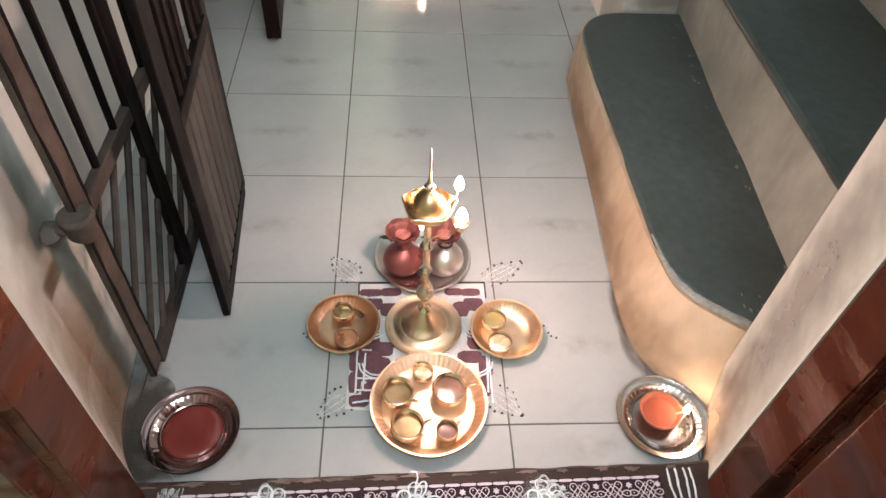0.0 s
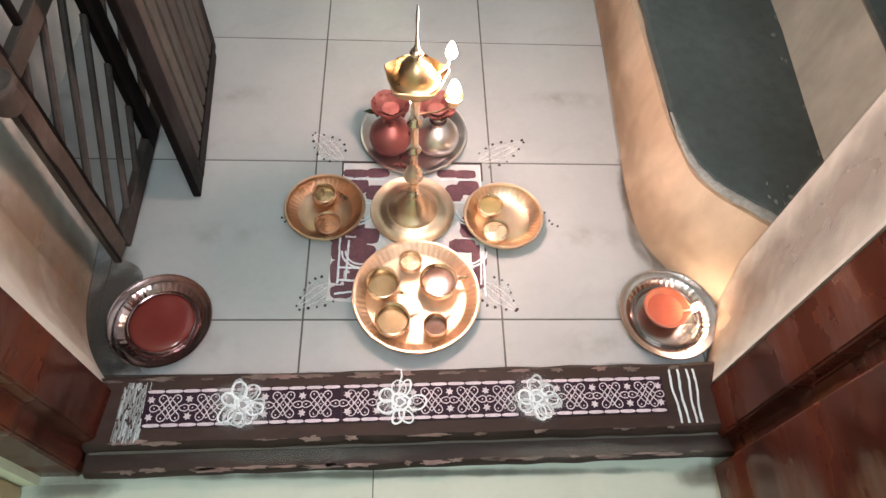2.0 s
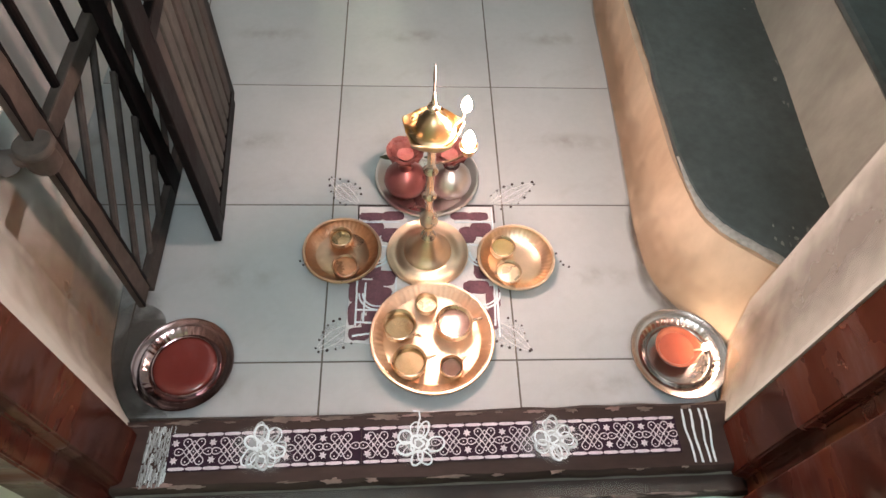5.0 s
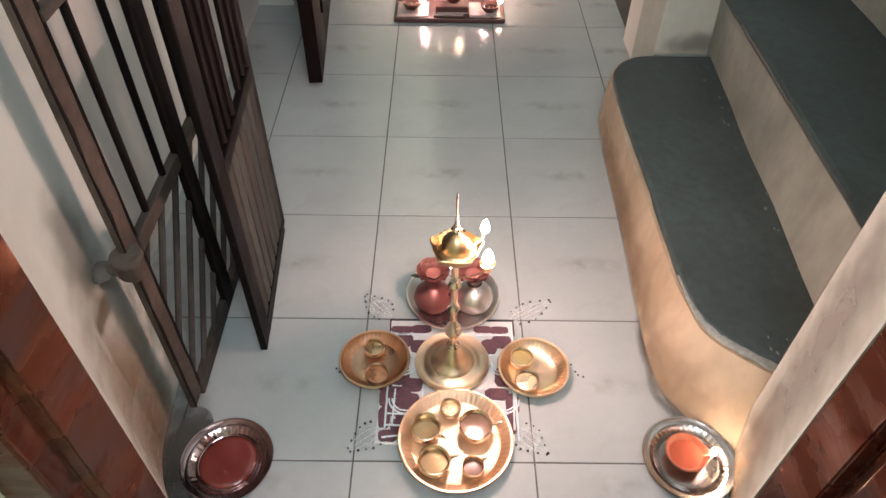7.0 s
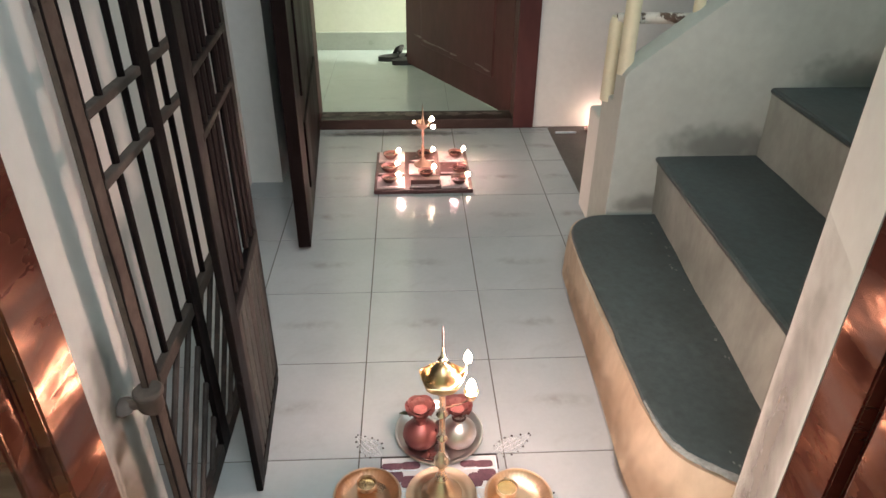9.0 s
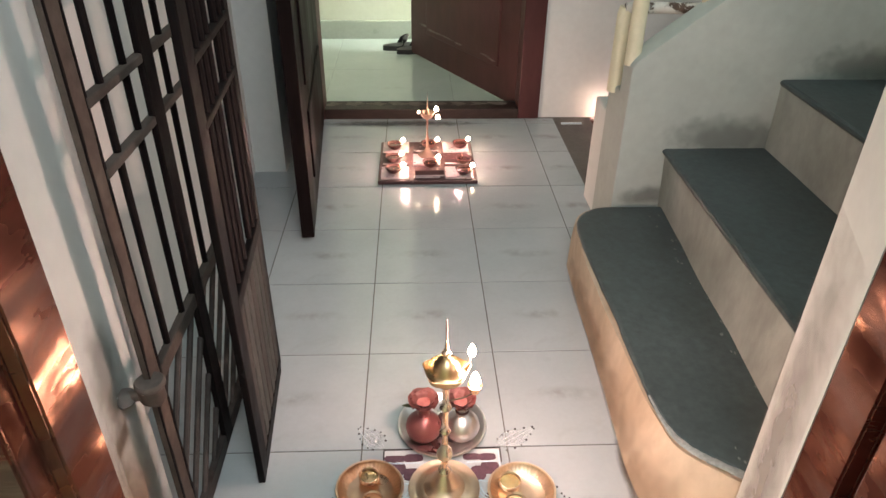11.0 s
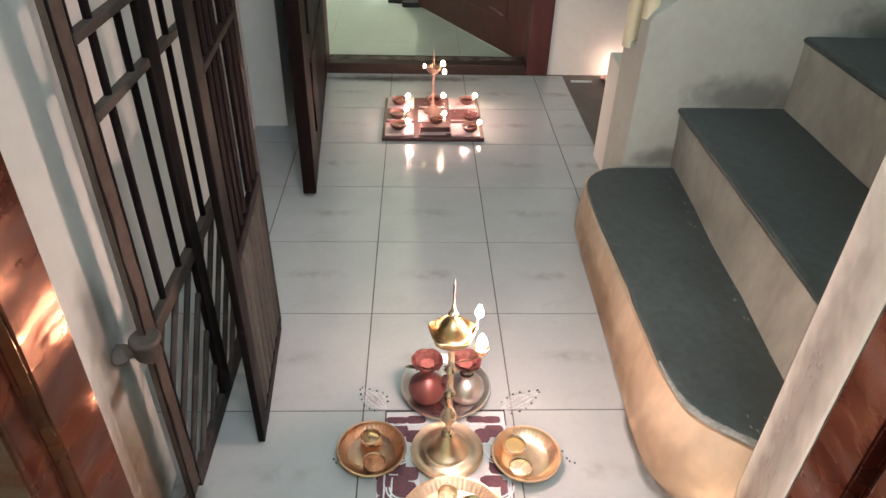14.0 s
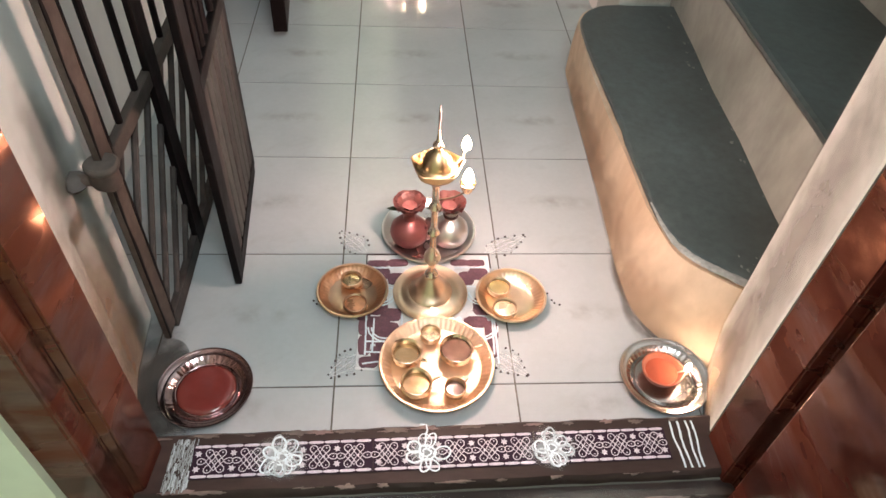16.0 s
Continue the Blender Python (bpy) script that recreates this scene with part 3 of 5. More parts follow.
for i in range(1, 6):
    x0, x1, z0, z1 = FRONT[i], FRONT[i + 1], RISE[i - 1], RISE[i]
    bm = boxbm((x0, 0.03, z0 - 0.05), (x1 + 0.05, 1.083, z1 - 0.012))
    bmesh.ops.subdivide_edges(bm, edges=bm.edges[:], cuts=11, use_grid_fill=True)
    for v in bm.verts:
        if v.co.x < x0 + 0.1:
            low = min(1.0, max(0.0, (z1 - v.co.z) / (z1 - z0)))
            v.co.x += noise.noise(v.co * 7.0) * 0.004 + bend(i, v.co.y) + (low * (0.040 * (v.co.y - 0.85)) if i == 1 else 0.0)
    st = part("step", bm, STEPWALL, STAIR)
    n, rows = 24, []
    bm = bmesh.new()
    for k in range(n + 1):
        y = 0.03 + 1.050 * k / n
        x = x0 + bend(i, y) + noise.noise(Vector((i, y * 14, 2))) * 0.0025
        rows.append([bm.verts.new(p) for p in ((x1 + 0.03, y, z1 - 0.013), (x - 0.004, y, z1 - 0.014), (x - 0.007, y, z1 - 0.008), (x - 0.005, y, z1 - 0.002), (x + 0.003, y, z1 + 0.001), (x1 + 0.03, y, z1 + 0.001))])
    for a, b in zip(rows, rows[1:]):
        for q in range(6):
            w = (q + 1) % 6
            bm.faces.new((a[q], a[w], b[w], b[q]))
    bm.faces.new(rows[0])
    bm.faces.new(rows[-1][::-1])
    part("tread", bm, TREAD, st)

# parapet beside the stair: its top climbs with the flight


def parapet():
    bm = bmesh.new()
    side = [(0.690, -0.02), (2.39, -0.02), (2.39, 1.89), (0.750, 0.612), (0.702, 0.574), (0.690, 0.554)]
    lo = [bm.verts.new((x, 1.070, z)) for x, z in side]
    hi = [bm.verts.new((x, 1.153, z)) for x, z in side]
    k = len(side)
    bm.faces.new(lo)
    bm.faces.new(hi[::-1])
    for i in range(k):
        j = (i + 1) % k
        bm.faces.new((lo[i], hi[i], hi[j], lo[j]))
    bmesh.ops.bevel(bm, geom=bm.edges[:], offset=0.0025, segments=1, affect="EDGES")
    return bm


tagged(part("wall_parapet", parapet(), PARAPETWALL), "greyish plastered sloping parapet of the stair", "wall", kind="structure")
tagged(part("wall_newel_upper", wobble(boxbm((0.694, 1.1535, -0.02), (0.86, 1.276, 0.463), 0.006), 0.0015, 6), PARAPETWALL), "greyish plastered block beside the parapet", "wall", kind="structure")
tagged(part("wall_newel", wobble(boxbm((0.704, 1.277, -0.02), (0.86, 1.430, 0.358), 0.008), 0.002, 6), WHITEWALL), "low white plastered newel block", "wall", kind="structure")

# ---- doorway: frame, sill and open leaf ----


def jamb(name, sign, xin, depth, label):
    """Rebated door post: a proud strip towards the corridor and a set-back strip that takes the leaf."""
    x0, x1, x2 = xin, xin + sign * 0.020, xin + sign * depth
    tilt = -0.0035 if sign < 0 else -0.0014
    prof = [(x0 + sign * tilt, -0.118), (x0 - sign * tilt, -0.186), (x1 + sign * tilt * 0.4, -0.190), (x1 - sign * tilt * 0.4, -0.219), (x1 + sign * 0.004, -0.2235), (x2, -0.2235), (x2, -0.118)]
    bm = prismbm(prof, 0.0, 2.10)
    es = [e for e in bm.edges if abs(e.verts[0].co.z - e.verts[1].co.z) > 1]
    bmesh.ops.bevel(bm, geom=es, offset=0.0025, segments=2, affect="EDGES")
    ob = part(name, bm, WOOD, DOORWAY, label)
    return ob


DOORWAY = tagged(new("door_1"), "varnished red brown wooden door frame with an open leaf", "door frame", kind="structure")
jamb("post", -1, -0.2430, 0.079, "")
jamb("post", 1, 0.5835, 0.089, "")
part("head", boxbm((-0.32, -0.2235, 2.06), (0.67, -0.118, 2.13), 0.003), WOOD, DOORWAY)


def sill_bm():
    bm = bmesh.new()
    prof = [(-0.088, -0.02), (-0.090, 0.026), (-0.096, 0.0335), (-0.183, 0.0345), (-0.188, 0.030), (-0.190, 0.017), (-0.214, 0.0145), (-0.2185, 0.009), (-0.219, -0.02)]
    n = 90
    cols = []
    for i in range(n + 1):
        x = -0.262 + (0.603 + 0.262) * i / n
        cols.append([bm.verts.new((x, y + noise.noise(Vector((x * 22, y * 40, 1))) * 0.0022, z + noise.noise(Vector((x * 17, y * 60, 5))) * 0.0008)) for y, z in prof])
    for a, b in zip(cols, cols[1:]):
        for j in range(len(prof) - 1):
            bm.faces.new((a[j], a[j + 1], b[j + 1], b[j]))
    bm.faces.new(cols[0])
    bm.faces.new(cols[-1][::-1])
    return bm


SILL = turned(part("sill", sill_bm(), SILLWOOD, DOORWAY, "worn dark brown wooden threshold"), 1.2, 0.16, -0.14)

# Shade under the upper board, laid in as a thin dark strip.
part("groove", boxbm((-0.258, -0.1925, 0.0150), (0.598, -0.1890, 0.0185)), GROUT, SILL, "thin dark strip for the shade below the upper board", flat=True)


def blot(cx, cy, rx, ry, seed, n=22, rough=0.35):
    """A ragged patch outline."""
    out = []
    for k in range(n):
        a = 2 * math.pi * k / n
        f = 1 + rough * noise.noise(Vector((math.cos(a) * 2.2 + seed * 7.1, math.sin(a) * 2.2 - seed * 3.3, seed)))
        out.append((cx + rx * f * math.cos(a), cy + ry * f * math.sin(a)))
    return out


rng = random.Random(4)
for y, zz, count, tall in ((-0.0985, 0.0345, 15, 0.0040), (-0.1835, 0.0340, 10, 0.0036), (-0.2150, 0.0158, 22, 0.0030)):
    for k in range(count):
        x = -0.25 + (k + rng.random() * 0.8) * 0.83 / count
        part("chipped_patch", prismbm(blot(x, y + rng.uniform(-0.0015, 0.0015), rng.uniform(0.004, 0.024), rng.uniform(0.0010, tall), k + y * 50, n=30, rough=1.0), zz - 0.002, zz + 0.0004), RAWEDGE if rng.random() < 0.7 else SCUFF, SILL, "bare chipped wood", flat=True)

LEAF1 = thing("door_leaf", (0.606, -0.2245, 0.012), "glossy red brown wooden door leaf standing open", "door")
PANEL1 = part("panel", boxbm((-0.036, -0.86, 0.0), (0.0, 0.0, 2.03), 0.003), WOOD, LEAF1)
for z0, z1 in ((0.16, 0.86), (1.02, 1.88)):
    part("raised_panel", boxbm((-0.044, -0.70, z0), (-0.030, -0.16, z1), 0.006), WOOD, PANEL1)

# far door
FARDOOR = tagged(new("door_2"), "dark brown wooden frame of the far door", "door frame", kind="structure")
part("post", boxbm((-0.357, 2.157, 0.0), (-0.272, 2.271, 2.10), 0.003), FARWOOD, FARDOOR)
part("post", boxbm((0.570, 2.157, 0.0), (0.660, 2.271, 2.10), 0.003), FARWOOD, FARDOOR)
part("head", boxbm((-0.357, 2.157, 2.03), (0.660, 2.271, 2.10), 0.003), FARWOOD, FARDOOR)
FARSILL = part("sill", boxbm((-0.272, 2.159, -0.01), (0.570, 2.269, 0.043), 0.004), SILLWOOD, FARDOOR)
for k in range(9):
    x = -0.235 + k * 0.091
    part("pattern_patch", prismbm(blot(x, 2.229, 0.036, 0.022, k + 0.4, rough=0.9), 0.040, 0.0438), RAWEDGE, FARSILL, "worn pale pattern", flat=True)

LEAF2 = thing("door_leaf", (0.570, 2.275, 0.012), "dark red brown panelled door leaf standing open", "door")
LEAF2.rotation_euler = (0, 0, radians(118))
PANEL2 = part("panel", boxbm((0.0, -0.036, 0.0), (0.990, 0.0, 2.02), 0.003), FARWOOD, LEAF2)
for z0, z1 in ((0.14, 0.80), (0.96, 1.86)):
    part("raised_panel", boxbm((0.14, -0.004, z0), (0.81, 0.008, z1), 0.006), FARWOOD, PANEL2)
    part("raised_panel", boxbm((0.14, -0.044, z0), (0.81, -0.032, z1), 0.006), FARWOOD, PANEL2)

for k, (x, z, rx) in enumerate(((0.84, 0.176, 0.045), (0.72, 0.170, 0.060), (0.60, 0.172, 0.050), (0.49, 0.168, 0.040), (0.24, 0.172, 0.035), (0.19, 0.166, 0.030))):
    bm = prismbm(blot(x, z, rx, 0.0045, k + 2.7, rough=1.1), 0.0070, 0.0088)
    for v in bm.verts:
        v.co = Vector((v.co.x, v.co.z if x < 0.81 else v.co.z - 0.0075, v.co.y))
    part("scuff", bm, SCUFF, PANEL2, "pale scuff along the panel moulding", flat=True)

LEAF3 = thing("door_leaf", (-0.308, 2.151, 0.016), "very dark brown wooden door leaf folded back along the wall", "door")
LEAF3.rotation_euler = (0, 0, radians(-85.6))
PANEL3 = part("panel", boxbm((0.0, -0.002, 0.0), (1.030, 0.036, 2.02), 0.003), DARKDOOR, LEAF3)
for z0, z1 in ((0.12, 0.34), (0.42, 0.98), (1.06, 1.9)):
    part("raised_panel", boxbm((0.12, 0.034, z0), (0.86, 0.043, z1), 0.005), DARKDOOR, PANEL3)

# ---- folding iron gate ----


def bar(parent, name, x, y, z0, z1, wx, wy, material, label=""):
    return part(name, boxbm((x - wx / 2, y - wy / 2, z0), (x + wx / 2, y + wy / 2, z1), 0.0025), material, parent, label)


GATE1 = thing("iron_gate_leaf", (-0.280, 0.0, 0.0), "dark brown painted iron grille gate leaf folded open", "gate", "folding gate leaves")
WORNSTILE = bar(GATE1, "stile", 0.0, 0.1050, 0.02, 2.0, 0.010, 0.042, IRONWORN, "flat stile with worn paint")
for side, y0 in ((1, 0.0842), (-1, 0.1258)):
    rim = [(y0, 0.022 + 1.97 * k / 90) for k in range(91)]
    inner = [(y0 + side * (0.0055 + 0.0050 * noise.noise(Vector((z * 16, side * 3.0, 2.0))) + 0.0022 * noise.noise(Vector((z * 70, side, 5.0)))), z) for _, z in rim]
    bm = prismbm(rim + inner[::-1], 0.0048, 0.0058)
    for v in bm.verts:
        v.co = Vector((v.co.z, v.co.x, v.co.y))
    part("flaking_paint", bm, IRON, WORNSTILE, "dark paint flaking along the edge", flat=True)
bar(GATE1, "stile", 0.003, 0.3330, 0.01, 2.0, 0.011, 0.046, IRON)
bar(GATE1, "stile", 0.0, 0.570, 0.01, 2.0, 0.007, 0.040, IRON)
for z, h in ((0.024, 0.034), (0.378, 0.028), (0.711, 0.014), (0.805, 0.014), (1.23, 0.026), (1.98, 0.03)):
    part("rail", boxbm((-0.006, 0.121, z - h / 2), (0.008, 0.560, z + h / 2), 0.0025), DUSTYIRON if 0.3 < z < 0.9 else IRONGREY if z < 1 else IRON, GATE1)
for y in (0.179, 0.260, 0.415, 0.485):
    part("bar", tubebm([(0, y, 0.39), (0, y, 1.97)], 0.0056, 10), IRON, GATE1)
SLOPE = 1.2
for bay in (0.123, 0.354):
    width = 0.190 if bay < 0.2 else 0.210
    for k in range(-3, 5):
        z0 = 0.035 + 0.088 * k + 0.03
        y0, y1 = 0.0, width
        if z0 < 0.034:
            y0 = (0.034 - z0) / SLOPE
        if z0 + SLOPE * width > 0.366:
            y1 = (0.366 - z0) / SLOPE
        if y1 - y0 > 0.02:
            part("rod", tubebm([(0, bay + y0, z0 + SLOPE * y0), (0, bay + y1, z0 + SLOPE * y1)], 0.0055, 8), IRONGREY, GATE1)
part("bolt", tubebm([(-0.046, 0.083, 0.366), (0.014, 0.085, 0.372)], 0.0085, 14), IRONWORN, GATE1, "rusty hinge pin set in the wall")
part("collar", wobble(lathebm([(0, 0), (0.017, 0), (0.0195, 0.006), (0.0185, 0.026), (0, 0.027)], 20, (0.004, 0.083, 0.362)), 0.003, 60), IRONWORN, GATE1)
part("cap", lathebm([(0, 0), (0.0205, 0), (0.0225, 0.003), (0.0220, 0.008), (0.0195, 0.0105), (0, 0.011)], 24, (0.004, 0.083, 0.389)), DUSTYIRON, GATE1, "round dusty pin cap")
part("mortar", wobble(lathebm([(0, 0), (0.014, 0.002), (0.019, 0.010), (0.013, 0.020), (0, 0.024)], 18, (-0.038, 0.083, 0.354)), 0.004, 90), CEMENT, GATE1, "grey mortar lump at the pin")

GATE2 = thing("iron_gate_leaf", (-0.186, 0.214, 0.0), "dark brown iron grille gate leaf folded beside another", "gate", "folding gate leaves")
GATE2.rotation_euler = (0, 0, radians(3.9))
bar(GATE2, "stile", 0.0, 0.028, 0.008, 2.0, 0.013, 0.052, IRON)
bar(GATE2, "stile", 0.0, 0.336, 0.008, 2.0, 0.008, 0.036, IRON)
for z, h in ((0.024, 0.034), (0.400, 0.028), (0.720, 0.014), (0.815, 0.014), (1.23, 0.026), (1.98, 0.03)):
    part("rail", boxbm((-0.007, 0.042, z - h / 2), (0.007, 0.326, z + h / 2), 0.0025), IRON, GATE2)
for y in (0.090, 0.128, 0.166, 0.240, 0.284):
    part("bar", tubebm([(0, y, 0.42), (0, y, 1.97)], 0.0068, 10), IRON, GATE2)
for k in range(7):
    y = 0.068 + k * 0.040
    bar(GATE2, "rod", 0.0, y, 0.036, 0.39, 0.010, 0.031, GREYPANEL if k % 3 else IRONGREY)

# ---- stair railing ----
RAILING = thing("stair_railing", (0.701, 1.118, 0.562), "cream painted pipe railing with flaking paint", "railing")
part("post", tubebm([(0, 0, -0.01), (0, 0, 1.0)], 0.0205, 18), RAIL, RAILING)
part("post", tubebm([(0.185, 0.03, 0.09), (0.185, 0.03, 1.1)], 0.0150, 18), RAIL, RAILING)
part("post", tubebm([(-0.006, 0.110, -0.120), (-0.006, 0.110, 0.095), (-0.002, 0.109, 0.114)], 0.0195, 18), RAIL, RAILING)
part("rail", tubebm([(-0.008, 0.105, 0.112), (0.08, 0.095, 0.116), (0.22, 0.065, 0.120)], 0.0150, 18), RUSTRAIL, RAILING, "rusty flaking white pipe")

# ---- dishes, lamps and vessels ----


def dish(name, at, r, h, material, label, flutes=0, group="", category="plate", depth=0.6):
    """A round dish with a flat floor, a rising wall, fluted or plain, and a rolled rim."""
    ob = thing(name, at, label, category, group)
    f = r * depth
    seg = max(64, flutes * 5) if flutes else 64
    part("base", lathebm([(0, 0.0), (f * 0.96, 0.0), (f + 0.003, 0.0018), (f, 0.0042), (f * 0.95, 0.0022), (f * 0.5, 0.0018), (0, 0.0018)], seg), material, ob)
    prof = [(f + 0.002, 0.0014), (r * 0.90, h * 0.62), (r - 0.004, h * 0.86), (r - 0.002, h), (r - 0.005, h + 0.0004), (r * 0.885, h * 0.66 + 0.0008), (f - 0.001, 0.0036), (f + 0.002, 0.0014)]
    rip = (lambda i, a: 1 + (0.009 * math.cos(flutes * a) if i in (1, 5) else 0.005 * math.cos(flutes * a) if i in (0, 6, 7) else 0)) if flutes else None
    part("wall", lathebm(prof, seg, (0, 0, 0), rip), material, ob)
    part("rim", lathebm([(r - 0.0042, h - 0.0012), (r - 0.0018, h - 0.0014), (r, h), (r - 0.0012, h + 0.0016), (r - 0.004, h + 0.0012), (r - 0.0042, h - 0.0012)], seg), material, ob)
    return ob


def cup(name, at, r, h, material, label, fill=None, level=0.7, group="", spout=0.0, heap=0.0):
    """A small round-bellied cup, with what it holds; spout: the heading, in degrees, of a small handle."""
    ob = thing(name, at, label, "cup", group)
    prof = [(0, 0), (r * 0.55, 0), (r * 0.62, h * 0.06), (r * 0.98, h * 0.48), (r * 0.97, h * 0.72), (r * 0.90, h * 0.86), (r, h), (r * 0.96, h * 1.02), (r * 0.85, h * 0.86),
            (r * 0.91, h * 0.70), (r * 0.90, h * 0.46), (r * 0.5, h * 0.12), (0, h * 0.10)]
    bowl = part("bowl", lathebm(prof, 36), material, ob)
    if fill:
        q = r * 0.885
        part("filling", lathebm([(0, h * level + heap), (q * 0.5, h * level + heap * 0.7), (q, h * level), (q * 0.9, h * level - 0.004), (0, h * level - 0.004)], 28), fill, bowl, "what the cup holds")
    if spout:
        a = radians(spout)
        c, s = math.cos(a), math.sin(a)
        part("handle", tubebm([(c * r * 0.9, s * r * 0.9, h * 0.72), (c * r * 1.2, s * r * 1.2, h * 0.86), (c * r * 1.55, s * r * 1.55, h * 0.95)], [0.0034, 0.0026, 0.0015], 8, squash=0.6), material, bowl)
    return ob


Z = 0.0026
dish("brass_tray", (0.1695, 0.0335, Z), 0.097, 0.016, BRASSDISH, "large gold toned fluted tray on the floor", 60, depth=0.80)
TOPZ = Z + 0.0024
TRAY = bpy.data.objects["brass_tray"]
for k in range(72):
    a = 2 * math.pi * k / 72
    part("bead", lathebm([(0, -0.0016), (0.0016, -0.0006), (0.0016, 0.0008), (0, 0.0017)], 7, (0.0905 * math.cos(a), 0.0905 * math.sin(a), 0.0140)), BRASSDISH, TRAY)
cup("brass_cup", (0.161, 0.088, TOPZ), 0.0178, 0.022, BRASSCUP, "small gold toned cup of pale paste", SANDAL, 0.45, "cups on the tray")
cup("brass_cup", (0.119, 0.048, TOPZ), 0.0265, 0.026, BRASSCUP, "gold toned cup of clear oil", GOLDOIL, 0.5, "cups on the tray", -32)
cup("brass_cup", (0.203, 0.051, TOPZ), 0.0286, 0.028, BRASSCUP, "gold toned cup full of brown oil", OIL, 0.72, "cups on the tray", 8)
cup("brass_cup", (0.134, -0.012, TOPZ), 0.0265, 0.026, BRASSCUP, "gold toned cup half full of clear oil", GOLDOIL, 0.55, "cups on the tray", 12)
cup("brass_cup", (0.197, -0.020, TOPZ), 0.0178, 0.022, BRASSCUP, "small gold toned cup with a handle", OIL, 0.5, "cups on the tray", 35)

dish("copper_plate", (0.0225, 0.1925, Z), 0.0655, 0.017, COPPERDISH, "copper toned fluted plate holding two cups", 46, "side plates", depth=0.70)
cup("copper_cup", (0.020, 0.216, TOPZ), 0.0195, 0.020, COPPERDISH, "copper toned cup of clear oil", GOLDOIL, 0.7, "cups on the side plates", 0, 0.002)
cup("copper_cup", (0.029, 0.160, TOPZ), 0.0215, 0.017, COPPERDISH, "copper toned cup heaped with vermilion powder", KUMKUM, 0.75, "cups on the side plates", 0, 0.005)
dish("brass_plate", (0.3120, 0.1780, Z), 0.0655, 0.017, BRASSPLATE, "gold toned fluted plate holding two cups", 46, "side plates", depth=0.70)
cup("brass_cup", (0.2915, 0.196, TOPZ), 0.0215, 0.019, BRASSCUP, "gold toned cup of pale yellow powder", TURMERIC, 0.7, "cups on the side plates", 0, 0.002)
cup("brass_cup", (0.2975, 0.148, TOPZ), 0.0225, 0.017, BRASSCUP, "gold toned cup of pale paste", SANDAL, 0.6, "cups on the side plates", 0, 0.004)

# tall brass oil lamp
LAMP = thing("oil_lamp", (0.1645, 0.1930, Z), "tall polished brass oil lamp burning on the floor", "oil lamp")
part("base", lathebm([(0, 0), (0.062, 0), (0.066, 0.002), (0.069, 0.007), (0.068, 0.010), (0.064, 0.009), (0.058, 0.0065), (0.050, 0.008), (0.046, 0.012), (0.040, 0.013),
                      (0.036, 0.019), (0.030, 0.022), (0.025, 0.032), (0.018, 0.044), (0.012, 0.054), (0, 0.056)], 64), BRASSPLATE, LAMP)
part("stem", lathebm([(0, 0.050), (0.0098, 0.052), (0.0128, 0.058), (0.0098, 0.064), (0.0066, 0.069), (0.0061, 0.084), (0.0090, 0.090), (0.0140, 0.097), (0.0150, 0.104), (0.0130, 0.111), (0.0082, 0.118),
                      (0.0061, 0.127), (0.0057, 0.152), (0.0082, 0.157), (0.0107, 0.162), (0.0082, 0.167), (0.0057, 0.174), (0.0056, 0.210), (0.0082, 0.215), (0.0111, 0.220), (0.0082, 0.225), (0.0061, 0.232),
                      (0.0061, 0.262), (0.0098, 0.272), (0.0130, 0.2765), (0, 0.280)], 40), BRASS, LAMP)


def beak(a, heads=(1.0, 0.62, 0.85, 0.85, 0.62)):
    """Five pointed lips round the bowl, the one that carries the wick drawn out furthest."""
    best = 0.0
    for k in range(5):
        b = radians(14 + 72 * k)
        d = math.atan2(math.sin(a - b), math.cos(a - b))
        best = max(best, heads[k] * math.exp(-(d / 0.24) ** 2))
    return best


BOWL1 = part("oil_bowl", lathebm([(0, 0.276), (0.012, 0.277), (0.020, 0.282), (0.029, 0.291), (0.0350, 0.302), (0.0372, 0.3095), (0.0358, 0.3105), (0.0325, 0.3035), (0.026, 0.294), (0.014, 0.290), (0, 0.290)], 100,
                         ripple=lambda i, a: 1 + (0.19 * beak(a) if i in (4, 5, 6) else 0.10 * beak(a) if i in (3, 7) else 0)), BOWLBRASS, LAMP)
part("oil", lathebm([(0, 0.3015), (0.0312, 0.3015), (0.0305, 0.299), (0, 0.299)], 40), GOLDOIL, BOWL1, "amber oil in the bowl")
part("dome", lathebm([(0, 0.297), (0.0300, 0.3000), (0.0318, 0.3035), (0.0316, 0.3052), (0.0290, 0.3064), (0.0262, 0.3085), (0.0246, 0.3125), (0.0222, 0.3190), (0.0180, 0.3255), (0.0128, 0.3305), (0.0084, 0.3340), (0.0064, 0.3375), (0, 0.338)], 48), BOWLBRASS, LAMP, "polished bell shaped cover")
part("finial", lathebm([(0, 0.335), (0.0058, 0.3365), (0.0050, 0.3400), (0.0078, 0.3430), (0.0088, 0.3455), (0.0072, 0.3485), (0.0038, 0.3505), (0.0040, 0.3535), (0.0028, 0.3580), (0.0018, 0.3720), (0, 0.3735)], 28), BRASS, LAMP)
part("spike", lathebm([(0, 0.370), (0.0016, 0.371), (0.0011, 0.384), (0.0018, 0.392), (0.0017, 0.402), (0.0008, 0.414), (0, 0.418)], 14), IRONWORN, LAMP, "dark thin spike")
part("wick", tubebm([(0.026, 0.005, 0.303), (0.040, 0.010, 0.316), (0.0425, 0.0105, 0.335)], 0.0020), WICK, BOWL1)
flame(BOWL1, (0.0435, 0.0108, 0.328), 0.027, 0.0072)
